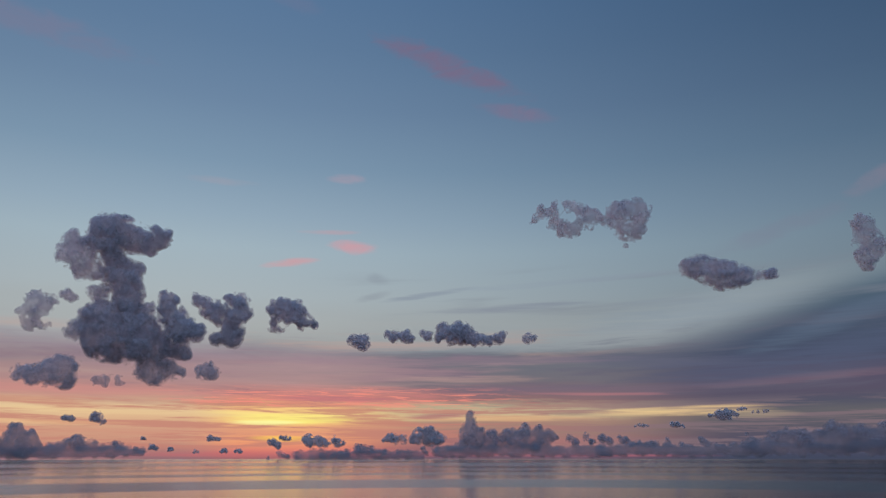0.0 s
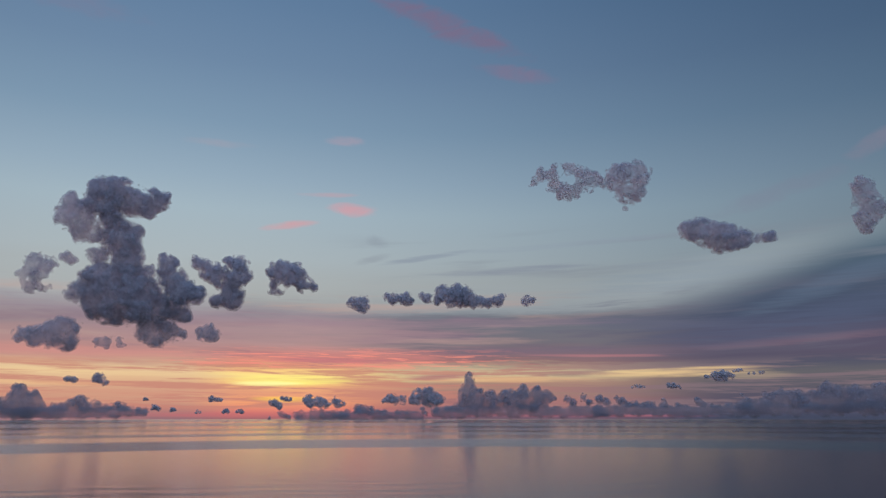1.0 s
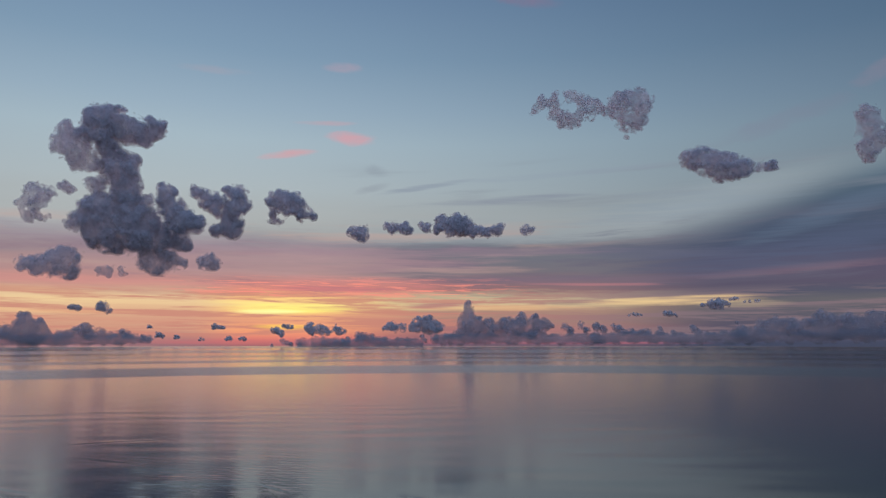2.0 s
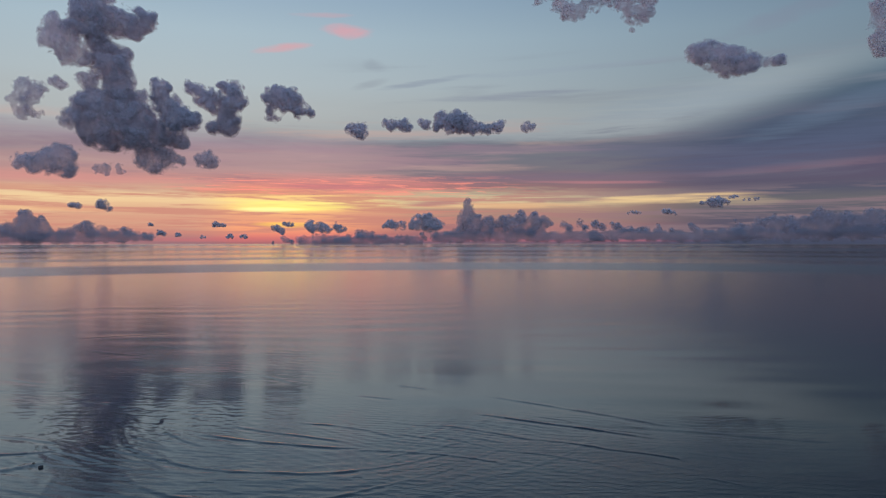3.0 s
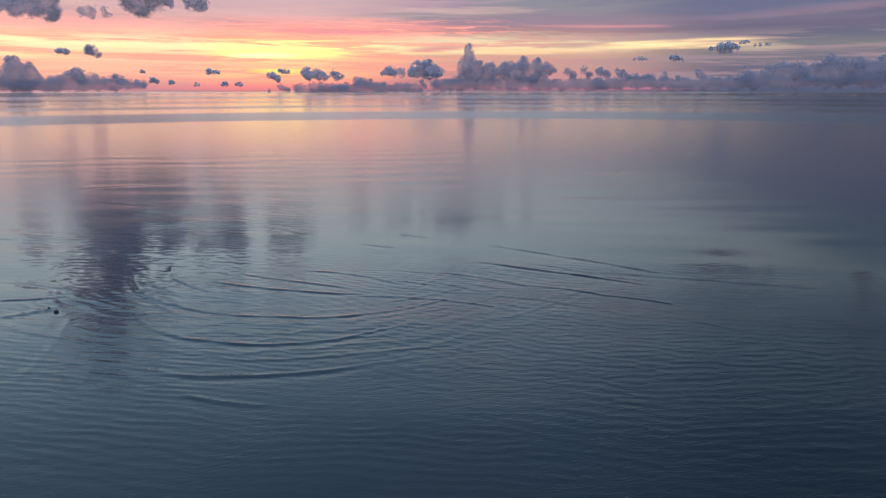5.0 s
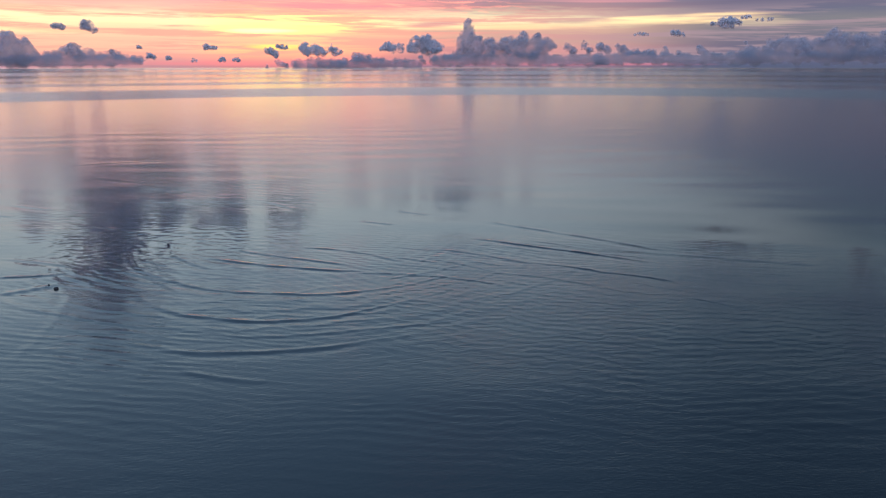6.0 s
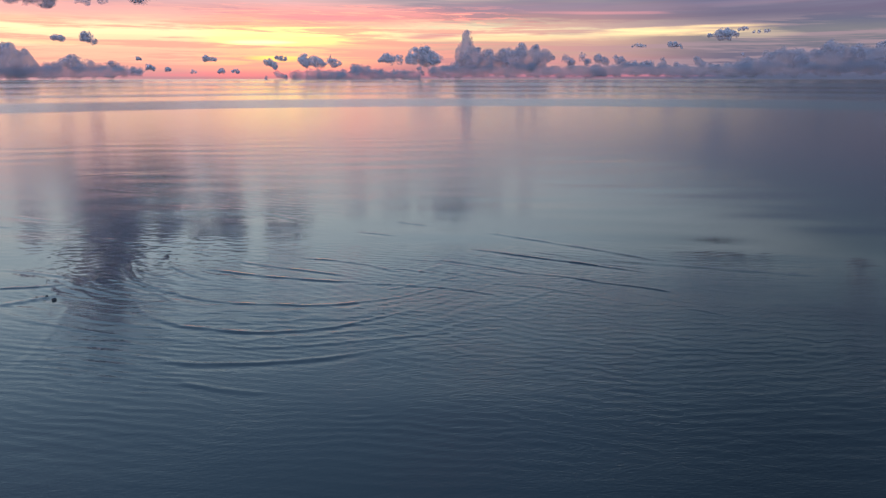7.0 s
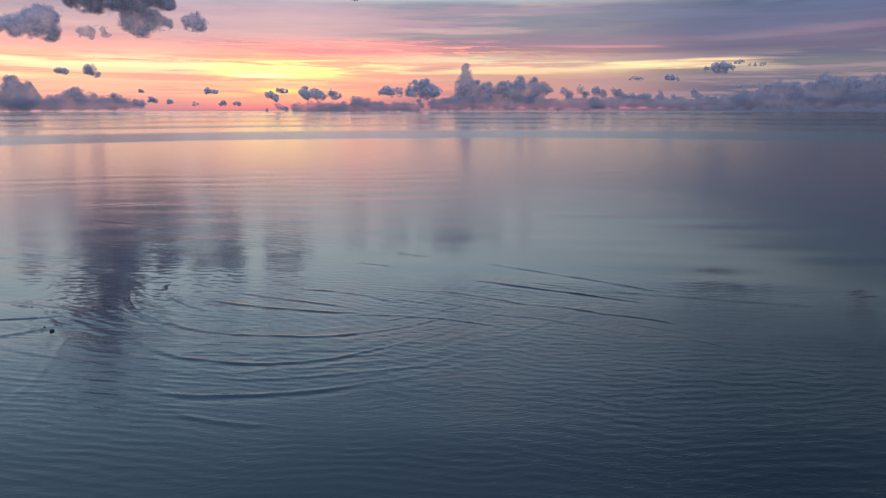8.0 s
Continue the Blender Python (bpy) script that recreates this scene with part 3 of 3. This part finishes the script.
def vapour(name, D, kind, lobes, seed, parent=None):
    """Cloud matter round the lobes: shells of vapour, one in another, thin at the rim and dense at heart."""
    shells, ragged, torn, matter = kind
    rng = np.random.default_rng(seed + 31 * len(lobes))
    L = np.array(lobes)
    R = D * np.radians(L[:, 2])
    depth = D + rng.uniform(-0.5, 0.5, len(L)) * R
    P = toward(L[:, 0], L[:, 1]) * depth[:, None] + np.array((0, 0, EYE_Z))
    unit = D * math.radians(0.0443)
    big = max(np.median(R), unit * 4)
    mid = np.array(parent.location) if parent else P.mean(axis=0)
    h = min(unit * 1.7, R.min() / 3)
    lo = (P - 1.7 * R[:, None]).min(axis=0)
    hi = (P + 1.7 * R[:, None]).max(axis=0)
    n = np.ceil((hi - lo) / h).astype(int) + 2
    axes = [lo[k] + h * np.arange(n[k]) for k in range(3)]
    f = np.zeros(n)
    for c, r in zip(P, R):
        span = [slice(*np.searchsorted(axes[k], (c[k] - 1.8 * r, c[k] + 1.8 * r))) for k in range(3)]
        e = [np.exp(-1.6 * ((axes[k][span[k]] - c[k]) / r) ** 2) for k in range(3)]
        f[tuple(span)] += e[0][:, None, None] * e[1][None, :, None] * e[2][None, None, :]
    f = np.minimum(f, 1.2)
    at = np.argwhere(f > 0.02)
    value = f[tuple(at.T)]
    p = (lo + at * h).T / big
    rough = (1 - torn) * billow(p * 1.05, seed, 4, 0.5) + torn * 1.8 * (fbm(p[0] * 1.2, p[1] * 1.2, p[2] * 1.2, seed + 3, 5, 0.52) - 0.5)
    rough += 0.7 / ragged * (fbm(p[0] * 4.2, p[1] * 4.2, p[2] * 4.2, seed + 9, 3, 0.6) - 0.5) * (1 - 0.7 * smooth(value, 0.3, 0.8))      # frayed rims
    g = np.full(n, -1.0)
    g[tuple(at.T)] = value + ragged * rough * smooth(value, 0.0, 0.25) - 0.56
    g[0], g[-1], g[:, 0], g[:, -1], g[:, :, 0], g[:, :, -1] = -1, -1, -1, -1, -1, -1
    verts, faces, dense, base = [], [], [], 0
    for level, opacity in shells:
        v, quads = skin(g - level, lo, h)
        verts.append(v)
        faces.append(quads + base)
        dense.append(np.full(len(quads), len(dense)))
        base += len(v)
    me = bpy.data.meshes.new(name)
    me.from_pydata((np.vstack(verts) - mid).tolist(), [], np.vstack(faces).tolist())
    me.polygons.foreach_set("use_smooth", [True] * len(me.polygons))
    for _, opacity in shells:
        me.materials.append(matter[opacity])
    me.polygons.foreach_set("material_index", np.concatenate(dense).astype(np.int32))
    ob = new(name, me)
    if parent:
        ob.parent = parent
    else:
        ob.location = mid
    return ob


def next_seed():
    SEED[0] += 7
    return SEED[0]


def cloud(name, label, D, kind, lobes, shift=0):
    return tagged(vapour(name, D, kind, lobes, next_seed() + shift), label, "cloud", "clouds")


def hub(name, label, D, a, e, category, group):
    ob = new(name)
    ob.location = Vector(toward(a, e) * D) + Vector((0, 0, EYE_Z))
    return tagged(ob, label, category, group)


def bank_base(bank, a0, a1, low, high, seed):
    """The level foot of a cloud bank, set before the domes to veil them like haze."""
    rng = np.random.default_rng(seed)
    lobes, a = [], a0
    while a < a1:
        r = rng.uniform(0.16, 0.44)
        lobes.append((a, rng.uniform(low, high), r))
        a += r * 0.55
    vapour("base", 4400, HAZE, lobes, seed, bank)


tower = hub("tower_cloud", "tall dark violet-grey cumulus tower with a hooked head", 3600, -23.82, 8.27, "cloud", "clouds")
vapour("head", 3600, DENSE, [(-25.68, 16.44, 0.84), (-26.27, 16.14, 0.62), (-24.83, 16.43, 0.71), (-24.02, 15.97, 0.85), (-23.22, 15.61, 0.79), (-22.42, 15.24, 0.68), (-21.81, 15.76, 0.73), (-21.40, 16.03, 0.50), (-22.20, 16.29, 0.41), (-23.59, 15.00, 0.67), (-25.75, 15.31, 0.88), (-26.34, 15.02, 0.66), (-25.03, 14.62, 0.78), (-22.69, 14.76, 0.50), (-26.97, 15.16, 0.52)], 300, tower)
vapour("stem", 3600, DENSE, [(-25.26, 13.92, 0.84), (-24.76, 13.20, 1.00), (-24.35, 12.45, 1.07), (-23.85, 11.72, 1.00), (-23.86, 10.94, 1.07), (-23.49, 13.21, 0.63), (-23.18, 13.35, 0.40), (-23.60, 12.30, 0.54), (-23.18, 11.44, 0.45)], 300, tower)
vapour("base", 3600, DENSE, [(-23.84, 9.83, 1.33), (-23.28, 8.53, 1.38), (-24.71, 8.44, 1.32), (-25.76, 8.80, 1.05), (-25.86, 7.93, 0.91), (-24.81, 7.56, 0.83), (-23.57, 7.42, 0.88), (-22.35, 7.70, 1.12), (-21.58, 8.41, 1.12), (-22.33, 9.49, 0.94), (-21.07, 7.55, 0.72), (-25.07, 9.73, 0.99), (-25.72, 10.12, 0.70), (-20.22, 7.59, 0.68), (-19.33, 7.41, 0.50)], 300, tower)
vapour("flank", 3600, MISTY, [(-27.89, 15.15, 0.56), (-28.00, 14.48, 0.69), (-28.10, 13.70, 0.61), (-27.39, 13.68, 0.83), (-26.91, 13.08, 0.79), (-26.40, 13.91, 0.79), (-26.06, 12.84, 0.66), (-27.16, 12.72, 0.57), (-27.82, 15.38, 0.33), (-27.19, 14.47, 0.65)], 300, tower)
vapour("flank", 3600, MISTY, [(-26.93, 8.61, 0.65), (-27.21, 8.48, 0.43), (-26.61, 9.17, 0.65), (-26.22, 10.08, 0.61), (-26.08, 11.40, 0.57), (-25.48, 11.46, 0.66), (-22.22, 10.39, 0.68), (-27.75, 11.13, 0.43), (-27.22, 10.86, 0.35), (-19.46, 8.76, 0.87), (-18.60, 9.03, 0.60)], 300, tower)
cloud("ragged_cloud", "small ragged dark cumulus under the tall tower", 3650, SOFT, [(-21.59, 6.41, 0.76), (-22.19, 6.17, 0.62), (-20.72, 6.23, 0.81), (-19.64, 6.09, 0.45), (-21.27, 5.43, 0.58), (-21.93, 5.74, 0.49)])
cloud("ragged_cloud", "dark slanting cumulus fragment beside the tall tower", 3500, DENSE, [(-21.26, 11.59, 0.45), (-20.99, 11.05, 0.59), (-20.58, 11.30, 0.36), (-20.71, 10.38, 0.73), (-20.22, 9.85, 0.87), (-19.72, 9.20, 0.87), (-20.12, 8.83, 0.77), (-19.05, 9.12, 0.60), (-18.51, 9.26, 0.46), (-21.15, 10.47, 0.41)])
cloud("ragged_cloud", "dark forked cumulus fragment with ragged upper edges", 3700, DENSE, [(-18.95, 11.65, 0.46), (-18.58, 11.21, 0.60), (-17.87, 10.79, 0.69), (-17.17, 10.60, 0.79), (-16.45, 11.46, 0.56), (-15.75, 11.38, 0.70), (-16.59, 11.80, 0.33), (-15.35, 10.70, 0.61), (-15.90, 10.32, 0.79), (-16.29, 9.49, 0.88), (-16.57, 8.78, 0.74), (-16.00, 8.69, 0.65), (-17.23, 8.64, 0.51)])
cloud("ragged_cloud", "dark rounded cumulus puff with a pale notch", 3700, DENSE, [(-13.05, 11.04, 0.66), (-12.35, 11.19, 0.76), (-11.65, 11.45, 0.52), (-11.49, 10.75, 0.71), (-12.19, 10.49, 0.66), (-10.74, 10.06, 0.62), (-10.14, 9.92, 0.38), (-13.08, 9.74, 0.52), (-12.59, 9.41, 0.33)])
cloud("cloud_puff", "small dark cumulus puff", 3800, DENSE, [(-6.43, 8.85, 0.57), (-7.08, 8.84, 0.43), (-6.20, 8.53, 0.48), (-6.11, 9.07, 0.33)])
cloud("low_cumulus", "low drawn-out dark grey cumulus with a raised middle", 3800, DENSE, [(0.62, 9.34, 0.79), (-0.04, 9.67, 0.53), (1.51, 9.44, 0.83), (1.18, 10.10, 0.31), (2.17, 9.12, 0.66), (2.83, 8.89, 0.57), (3.60, 8.82, 0.48), (4.27, 8.99, 0.48), (4.71, 9.20, 0.44), (4.72, 9.52, 0.22), (-0.26, 9.12, 0.44), (-1.15, 9.23, 0.39), (-1.59, 9.44, 0.31), (-2.92, 9.22, 0.52), (-3.80, 9.21, 0.57), (-4.36, 9.31, 0.35), (-2.47, 9.05, 0.35)])
cloud("cloud_puff", "tiny thin grey cloud scrap", 3800, SOFT, [(6.57, 8.98, 0.38), (6.90, 9.01, 0.43), (7.23, 8.94, 0.24)])
cloud("wispy_cloud", "thin ring-shaped grey cloud with an open middle", 3300, THIN, [(7.43, 18.15, 0.40), (8.41, 18.75, 0.63), (9.23, 18.97, 0.57), (10.31, 19.05, 0.51), (11.24, 18.86, 0.57), (12.01, 18.43, 0.56), (11.71, 17.81, 0.68), (10.90, 17.47, 0.62), (9.95, 17.26, 0.74), (9.03, 17.69, 0.57), (12.51, 17.88, 0.51)])
cloud("wispy_cloud", "thin double-layered grey cloud", 3300, THIN, [(13.73, 18.44, 0.67), (14.53, 18.63, 0.73), (15.43, 18.56, 0.78), (16.08, 18.51, 0.61), (16.14, 17.74, 0.50), (13.92, 17.40, 0.62), (14.54, 16.98, 0.73), (15.29, 16.67, 0.67), (15.81, 16.75, 0.45), (13.16, 17.84, 0.51), (14.57, 15.70, 0.22), (15.62, 17.66, 0.56)])
cloud("flat_cloud", "flat dark grey cumulus with a trailing tip", 3400, SOFT, [(19.04, 13.73, 0.66), (19.79, 13.92, 0.71), (20.35, 13.50, 0.81), (20.80, 13.21, 0.86), (21.49, 13.03, 0.91), (22.19, 12.97, 0.86), (22.87, 12.86, 0.69), (23.44, 12.76, 0.48), (23.89, 12.77, 0.37), (24.48, 12.88, 0.42), (24.94, 12.95, 0.42), (21.10, 13.81, 0.38), (21.79, 13.62, 0.43), (20.97, 12.59, 0.54)])
cloud("wispy_cloud", "torn grey cloud wisp", 3300, THIN, [(30.83, 15.73, 0.60), (31.25, 15.78, 0.50), (31.22, 14.87, 0.60), (31.25, 14.40, 0.65), (30.75, 13.79, 0.70), (31.10, 13.39, 0.60), (30.92, 12.85, 0.50), (31.58, 13.90, 0.60), (32.11, 14.05, 0.49), (30.56, 14.62, 0.35)], shift=1301)
cloud("wispy_cloud", "pale torn cloud wisp beside the tall tower", 3600, THIN, [(-29.31, 10.44, 0.80), (-28.74, 10.50, 0.56), (-29.41, 9.79, 0.65), (-29.50, 9.04, 0.61), (-28.72, 8.90, 0.33), (-30.25, 9.71, 0.46), (-29.90, 10.59, 0.42), (-29.94, 8.90, 0.32)])
cloud("flat_cloud", "dark flat cumulus with a humped top", 3900, SOFT, [(-29.95, 5.67, 0.55), (-29.21, 5.61, 0.65), (-28.28, 5.66, 0.84), (-27.65, 5.90, 0.84), (-27.05, 5.72, 0.75), (-26.98, 5.20, 0.52), (-27.62, 6.43, 0.52), (-26.84, 6.37, 0.61)])
cloud("cloud_puff", "small dark flat-bottomed cumulus puff", 3900, SOFT, [(-18.14, 6.26, 0.50), (-17.70, 6.23, 0.65), (-17.20, 6.09, 0.40)])
cloud("wispy_cloud", "thin flat grey cloud streak", 3900, THIN, [(-25.14, 5.28, 0.38), (-24.45, 5.37, 0.48), (-23.64, 5.34, 0.39)])
cloud("cloud_puff", "small dark leaning cumulus puff", 4000, DENSE, [(-25.02, 2.82, 0.31), (-24.77, 2.87, 0.37), (-24.45, 2.57, 0.31)])
cloud("cloud_puff", "tiny flat dark cloud", 4000, DENSE, [(-26.83, 2.71, 0.20), (-26.65, 2.71, 0.23), (-26.44, 2.70, 0.22), (-26.27, 2.68, 0.18)])
cloud("cloud_puff", "tiny dark cloud scrap above the horizon", 4100, DENSE, [(-17.21, 1.44, 0.24), (-16.97, 1.43, 0.22), (-16.70, 1.41, 0.19), (-16.46, 1.41, 0.16)])
cloud("cloud_puff", "tiny dark cloud scrap above the horizon", 4100, DENSE, [(-21.70, 1.41, 0.16), (-21.55, 1.38, 0.14)])
cloud("cloud_puff", "tiny dark cloud scrap above the horizon", 4300, DENSE, [(-20.98, 0.84, 0.27), (-20.74, 0.73, 0.19), (-21.19, 0.71, 0.16)])
cloud("cloud_puff", "tiny dark cloud scrap above the horizon", 4300, DENSE, [(-19.80, 0.69, 0.17), (-19.64, 0.62, 0.12), (-19.93, 0.60, 0.10)])
cloud("cloud_puff", "tiny dark cloud scrap above the horizon", 4300, DENSE, [(-18.06, 0.54, 0.17), (-17.91, 0.47, 0.12), (-18.20, 0.45, 0.10)])
cloud("cloud_puff", "tiny dark cloud scrap above the horizon", 4300, DENSE, [(-16.12, 0.58, 0.21), (-15.93, 0.49, 0.15), (-16.29, 0.47, 0.13)])
cloud("cloud_puff", "tiny dark cloud scrap above the horizon", 4300, DENSE, [(-15.13, 0.62, 0.21), (-14.94, 0.53, 0.15), (-15.30, 0.51, 0.13)])
cloud("cloud_puff", "small blue-grey cumulus puff", 4100, DENSE, [(20.67, 3.23, 0.33), (20.23, 3.06, 0.37), (20.99, 3.04, 0.37), (21.40, 3.02, 0.21), (19.62, 3.02, 0.17), (20.47, 3.00, 0.33)])
cloud("cloud_puff", "tiny flat blue-grey cloud", 4100, DENSE, [(16.96, 2.44, 0.19), (17.22, 2.40, 0.25), (17.48, 2.36, 0.23), (17.74, 2.30, 0.17)])
cloud("cloud_puff", "tiny thin blue-grey cloud", 4100, DENSE, [(14.37, 2.36, 0.15), (14.64, 2.37, 0.17), (14.91, 2.37, 0.17), (15.18, 2.35, 0.15)])
cloud("wispy_cloud", "tiny flat grey cloud streak over the cream gap", 4100, SOFT, [(21.53, 3.43, 0.14), (21.78, 3.45, 0.17), (22.03, 3.44, 0.12)])
cloud("wispy_cloud", "tiny flat grey cloud streak over the cream gap", 4100, SOFT, [(22.51, 3.22, 0.12), (22.84, 3.25, 0.14), (23.17, 3.24, 0.14), (23.46, 3.25, 0.12)])
cloud("cloud_puff", "tiny dark cloud scrap above the horizon", 4100, DENSE, [(-12.82, 1.24, 0.26), (-12.57, 1.10, 0.31), (-12.29, 0.94, 0.26)])
cloud("cloud_puff", "tiny dark cloud scrap above the horizon", 4100, DENSE, [(-12.12, 1.49, 0.19), (-11.82, 1.49, 0.22), (-11.51, 1.45, 0.19)])
cloud("cloud_puff", "small drawn-out grey cumulus above the horizon", 4200, DENSE, [(-10.17, 1.45, 0.37), (-9.95, 1.15, 0.37), (-9.33, 1.26, 0.42), (-9.01, 1.05, 0.37), (-8.19, 1.36, 0.37), (-7.91, 1.12, 0.32), (-7.49, 1.12, 0.23), (-10.38, 1.45, 0.21), (-8.66, 1.05, 0.23)])
cloud("cloud_puff", "low dark cumulus with a small dome", 4200, DENSE, [(-4.40, 1.37, 0.23), (-3.87, 1.58, 0.37), (-3.60, 1.41, 0.37), (-3.02, 1.41, 0.37), (-4.08, 1.37, 0.23)])
cloud("cumulus", "dark cumulus with two rounded domes", 4200, DENSE, [(-1.96, 1.68, 0.47), (-1.75, 2.10, 0.24), (-1.11, 2.04, 0.52), (-1.21, 1.58, 0.61), (-0.57, 1.48, 0.56), (-0.04, 1.42, 0.35), (-2.21, 1.37, 0.35)])
bank = hub("cloud_bank", "hazy violet-grey cumulus bank with a domed head, low over the horizon", 4450, -26.56, 0.6, "cloud bank", "cloud banks on the horizon")
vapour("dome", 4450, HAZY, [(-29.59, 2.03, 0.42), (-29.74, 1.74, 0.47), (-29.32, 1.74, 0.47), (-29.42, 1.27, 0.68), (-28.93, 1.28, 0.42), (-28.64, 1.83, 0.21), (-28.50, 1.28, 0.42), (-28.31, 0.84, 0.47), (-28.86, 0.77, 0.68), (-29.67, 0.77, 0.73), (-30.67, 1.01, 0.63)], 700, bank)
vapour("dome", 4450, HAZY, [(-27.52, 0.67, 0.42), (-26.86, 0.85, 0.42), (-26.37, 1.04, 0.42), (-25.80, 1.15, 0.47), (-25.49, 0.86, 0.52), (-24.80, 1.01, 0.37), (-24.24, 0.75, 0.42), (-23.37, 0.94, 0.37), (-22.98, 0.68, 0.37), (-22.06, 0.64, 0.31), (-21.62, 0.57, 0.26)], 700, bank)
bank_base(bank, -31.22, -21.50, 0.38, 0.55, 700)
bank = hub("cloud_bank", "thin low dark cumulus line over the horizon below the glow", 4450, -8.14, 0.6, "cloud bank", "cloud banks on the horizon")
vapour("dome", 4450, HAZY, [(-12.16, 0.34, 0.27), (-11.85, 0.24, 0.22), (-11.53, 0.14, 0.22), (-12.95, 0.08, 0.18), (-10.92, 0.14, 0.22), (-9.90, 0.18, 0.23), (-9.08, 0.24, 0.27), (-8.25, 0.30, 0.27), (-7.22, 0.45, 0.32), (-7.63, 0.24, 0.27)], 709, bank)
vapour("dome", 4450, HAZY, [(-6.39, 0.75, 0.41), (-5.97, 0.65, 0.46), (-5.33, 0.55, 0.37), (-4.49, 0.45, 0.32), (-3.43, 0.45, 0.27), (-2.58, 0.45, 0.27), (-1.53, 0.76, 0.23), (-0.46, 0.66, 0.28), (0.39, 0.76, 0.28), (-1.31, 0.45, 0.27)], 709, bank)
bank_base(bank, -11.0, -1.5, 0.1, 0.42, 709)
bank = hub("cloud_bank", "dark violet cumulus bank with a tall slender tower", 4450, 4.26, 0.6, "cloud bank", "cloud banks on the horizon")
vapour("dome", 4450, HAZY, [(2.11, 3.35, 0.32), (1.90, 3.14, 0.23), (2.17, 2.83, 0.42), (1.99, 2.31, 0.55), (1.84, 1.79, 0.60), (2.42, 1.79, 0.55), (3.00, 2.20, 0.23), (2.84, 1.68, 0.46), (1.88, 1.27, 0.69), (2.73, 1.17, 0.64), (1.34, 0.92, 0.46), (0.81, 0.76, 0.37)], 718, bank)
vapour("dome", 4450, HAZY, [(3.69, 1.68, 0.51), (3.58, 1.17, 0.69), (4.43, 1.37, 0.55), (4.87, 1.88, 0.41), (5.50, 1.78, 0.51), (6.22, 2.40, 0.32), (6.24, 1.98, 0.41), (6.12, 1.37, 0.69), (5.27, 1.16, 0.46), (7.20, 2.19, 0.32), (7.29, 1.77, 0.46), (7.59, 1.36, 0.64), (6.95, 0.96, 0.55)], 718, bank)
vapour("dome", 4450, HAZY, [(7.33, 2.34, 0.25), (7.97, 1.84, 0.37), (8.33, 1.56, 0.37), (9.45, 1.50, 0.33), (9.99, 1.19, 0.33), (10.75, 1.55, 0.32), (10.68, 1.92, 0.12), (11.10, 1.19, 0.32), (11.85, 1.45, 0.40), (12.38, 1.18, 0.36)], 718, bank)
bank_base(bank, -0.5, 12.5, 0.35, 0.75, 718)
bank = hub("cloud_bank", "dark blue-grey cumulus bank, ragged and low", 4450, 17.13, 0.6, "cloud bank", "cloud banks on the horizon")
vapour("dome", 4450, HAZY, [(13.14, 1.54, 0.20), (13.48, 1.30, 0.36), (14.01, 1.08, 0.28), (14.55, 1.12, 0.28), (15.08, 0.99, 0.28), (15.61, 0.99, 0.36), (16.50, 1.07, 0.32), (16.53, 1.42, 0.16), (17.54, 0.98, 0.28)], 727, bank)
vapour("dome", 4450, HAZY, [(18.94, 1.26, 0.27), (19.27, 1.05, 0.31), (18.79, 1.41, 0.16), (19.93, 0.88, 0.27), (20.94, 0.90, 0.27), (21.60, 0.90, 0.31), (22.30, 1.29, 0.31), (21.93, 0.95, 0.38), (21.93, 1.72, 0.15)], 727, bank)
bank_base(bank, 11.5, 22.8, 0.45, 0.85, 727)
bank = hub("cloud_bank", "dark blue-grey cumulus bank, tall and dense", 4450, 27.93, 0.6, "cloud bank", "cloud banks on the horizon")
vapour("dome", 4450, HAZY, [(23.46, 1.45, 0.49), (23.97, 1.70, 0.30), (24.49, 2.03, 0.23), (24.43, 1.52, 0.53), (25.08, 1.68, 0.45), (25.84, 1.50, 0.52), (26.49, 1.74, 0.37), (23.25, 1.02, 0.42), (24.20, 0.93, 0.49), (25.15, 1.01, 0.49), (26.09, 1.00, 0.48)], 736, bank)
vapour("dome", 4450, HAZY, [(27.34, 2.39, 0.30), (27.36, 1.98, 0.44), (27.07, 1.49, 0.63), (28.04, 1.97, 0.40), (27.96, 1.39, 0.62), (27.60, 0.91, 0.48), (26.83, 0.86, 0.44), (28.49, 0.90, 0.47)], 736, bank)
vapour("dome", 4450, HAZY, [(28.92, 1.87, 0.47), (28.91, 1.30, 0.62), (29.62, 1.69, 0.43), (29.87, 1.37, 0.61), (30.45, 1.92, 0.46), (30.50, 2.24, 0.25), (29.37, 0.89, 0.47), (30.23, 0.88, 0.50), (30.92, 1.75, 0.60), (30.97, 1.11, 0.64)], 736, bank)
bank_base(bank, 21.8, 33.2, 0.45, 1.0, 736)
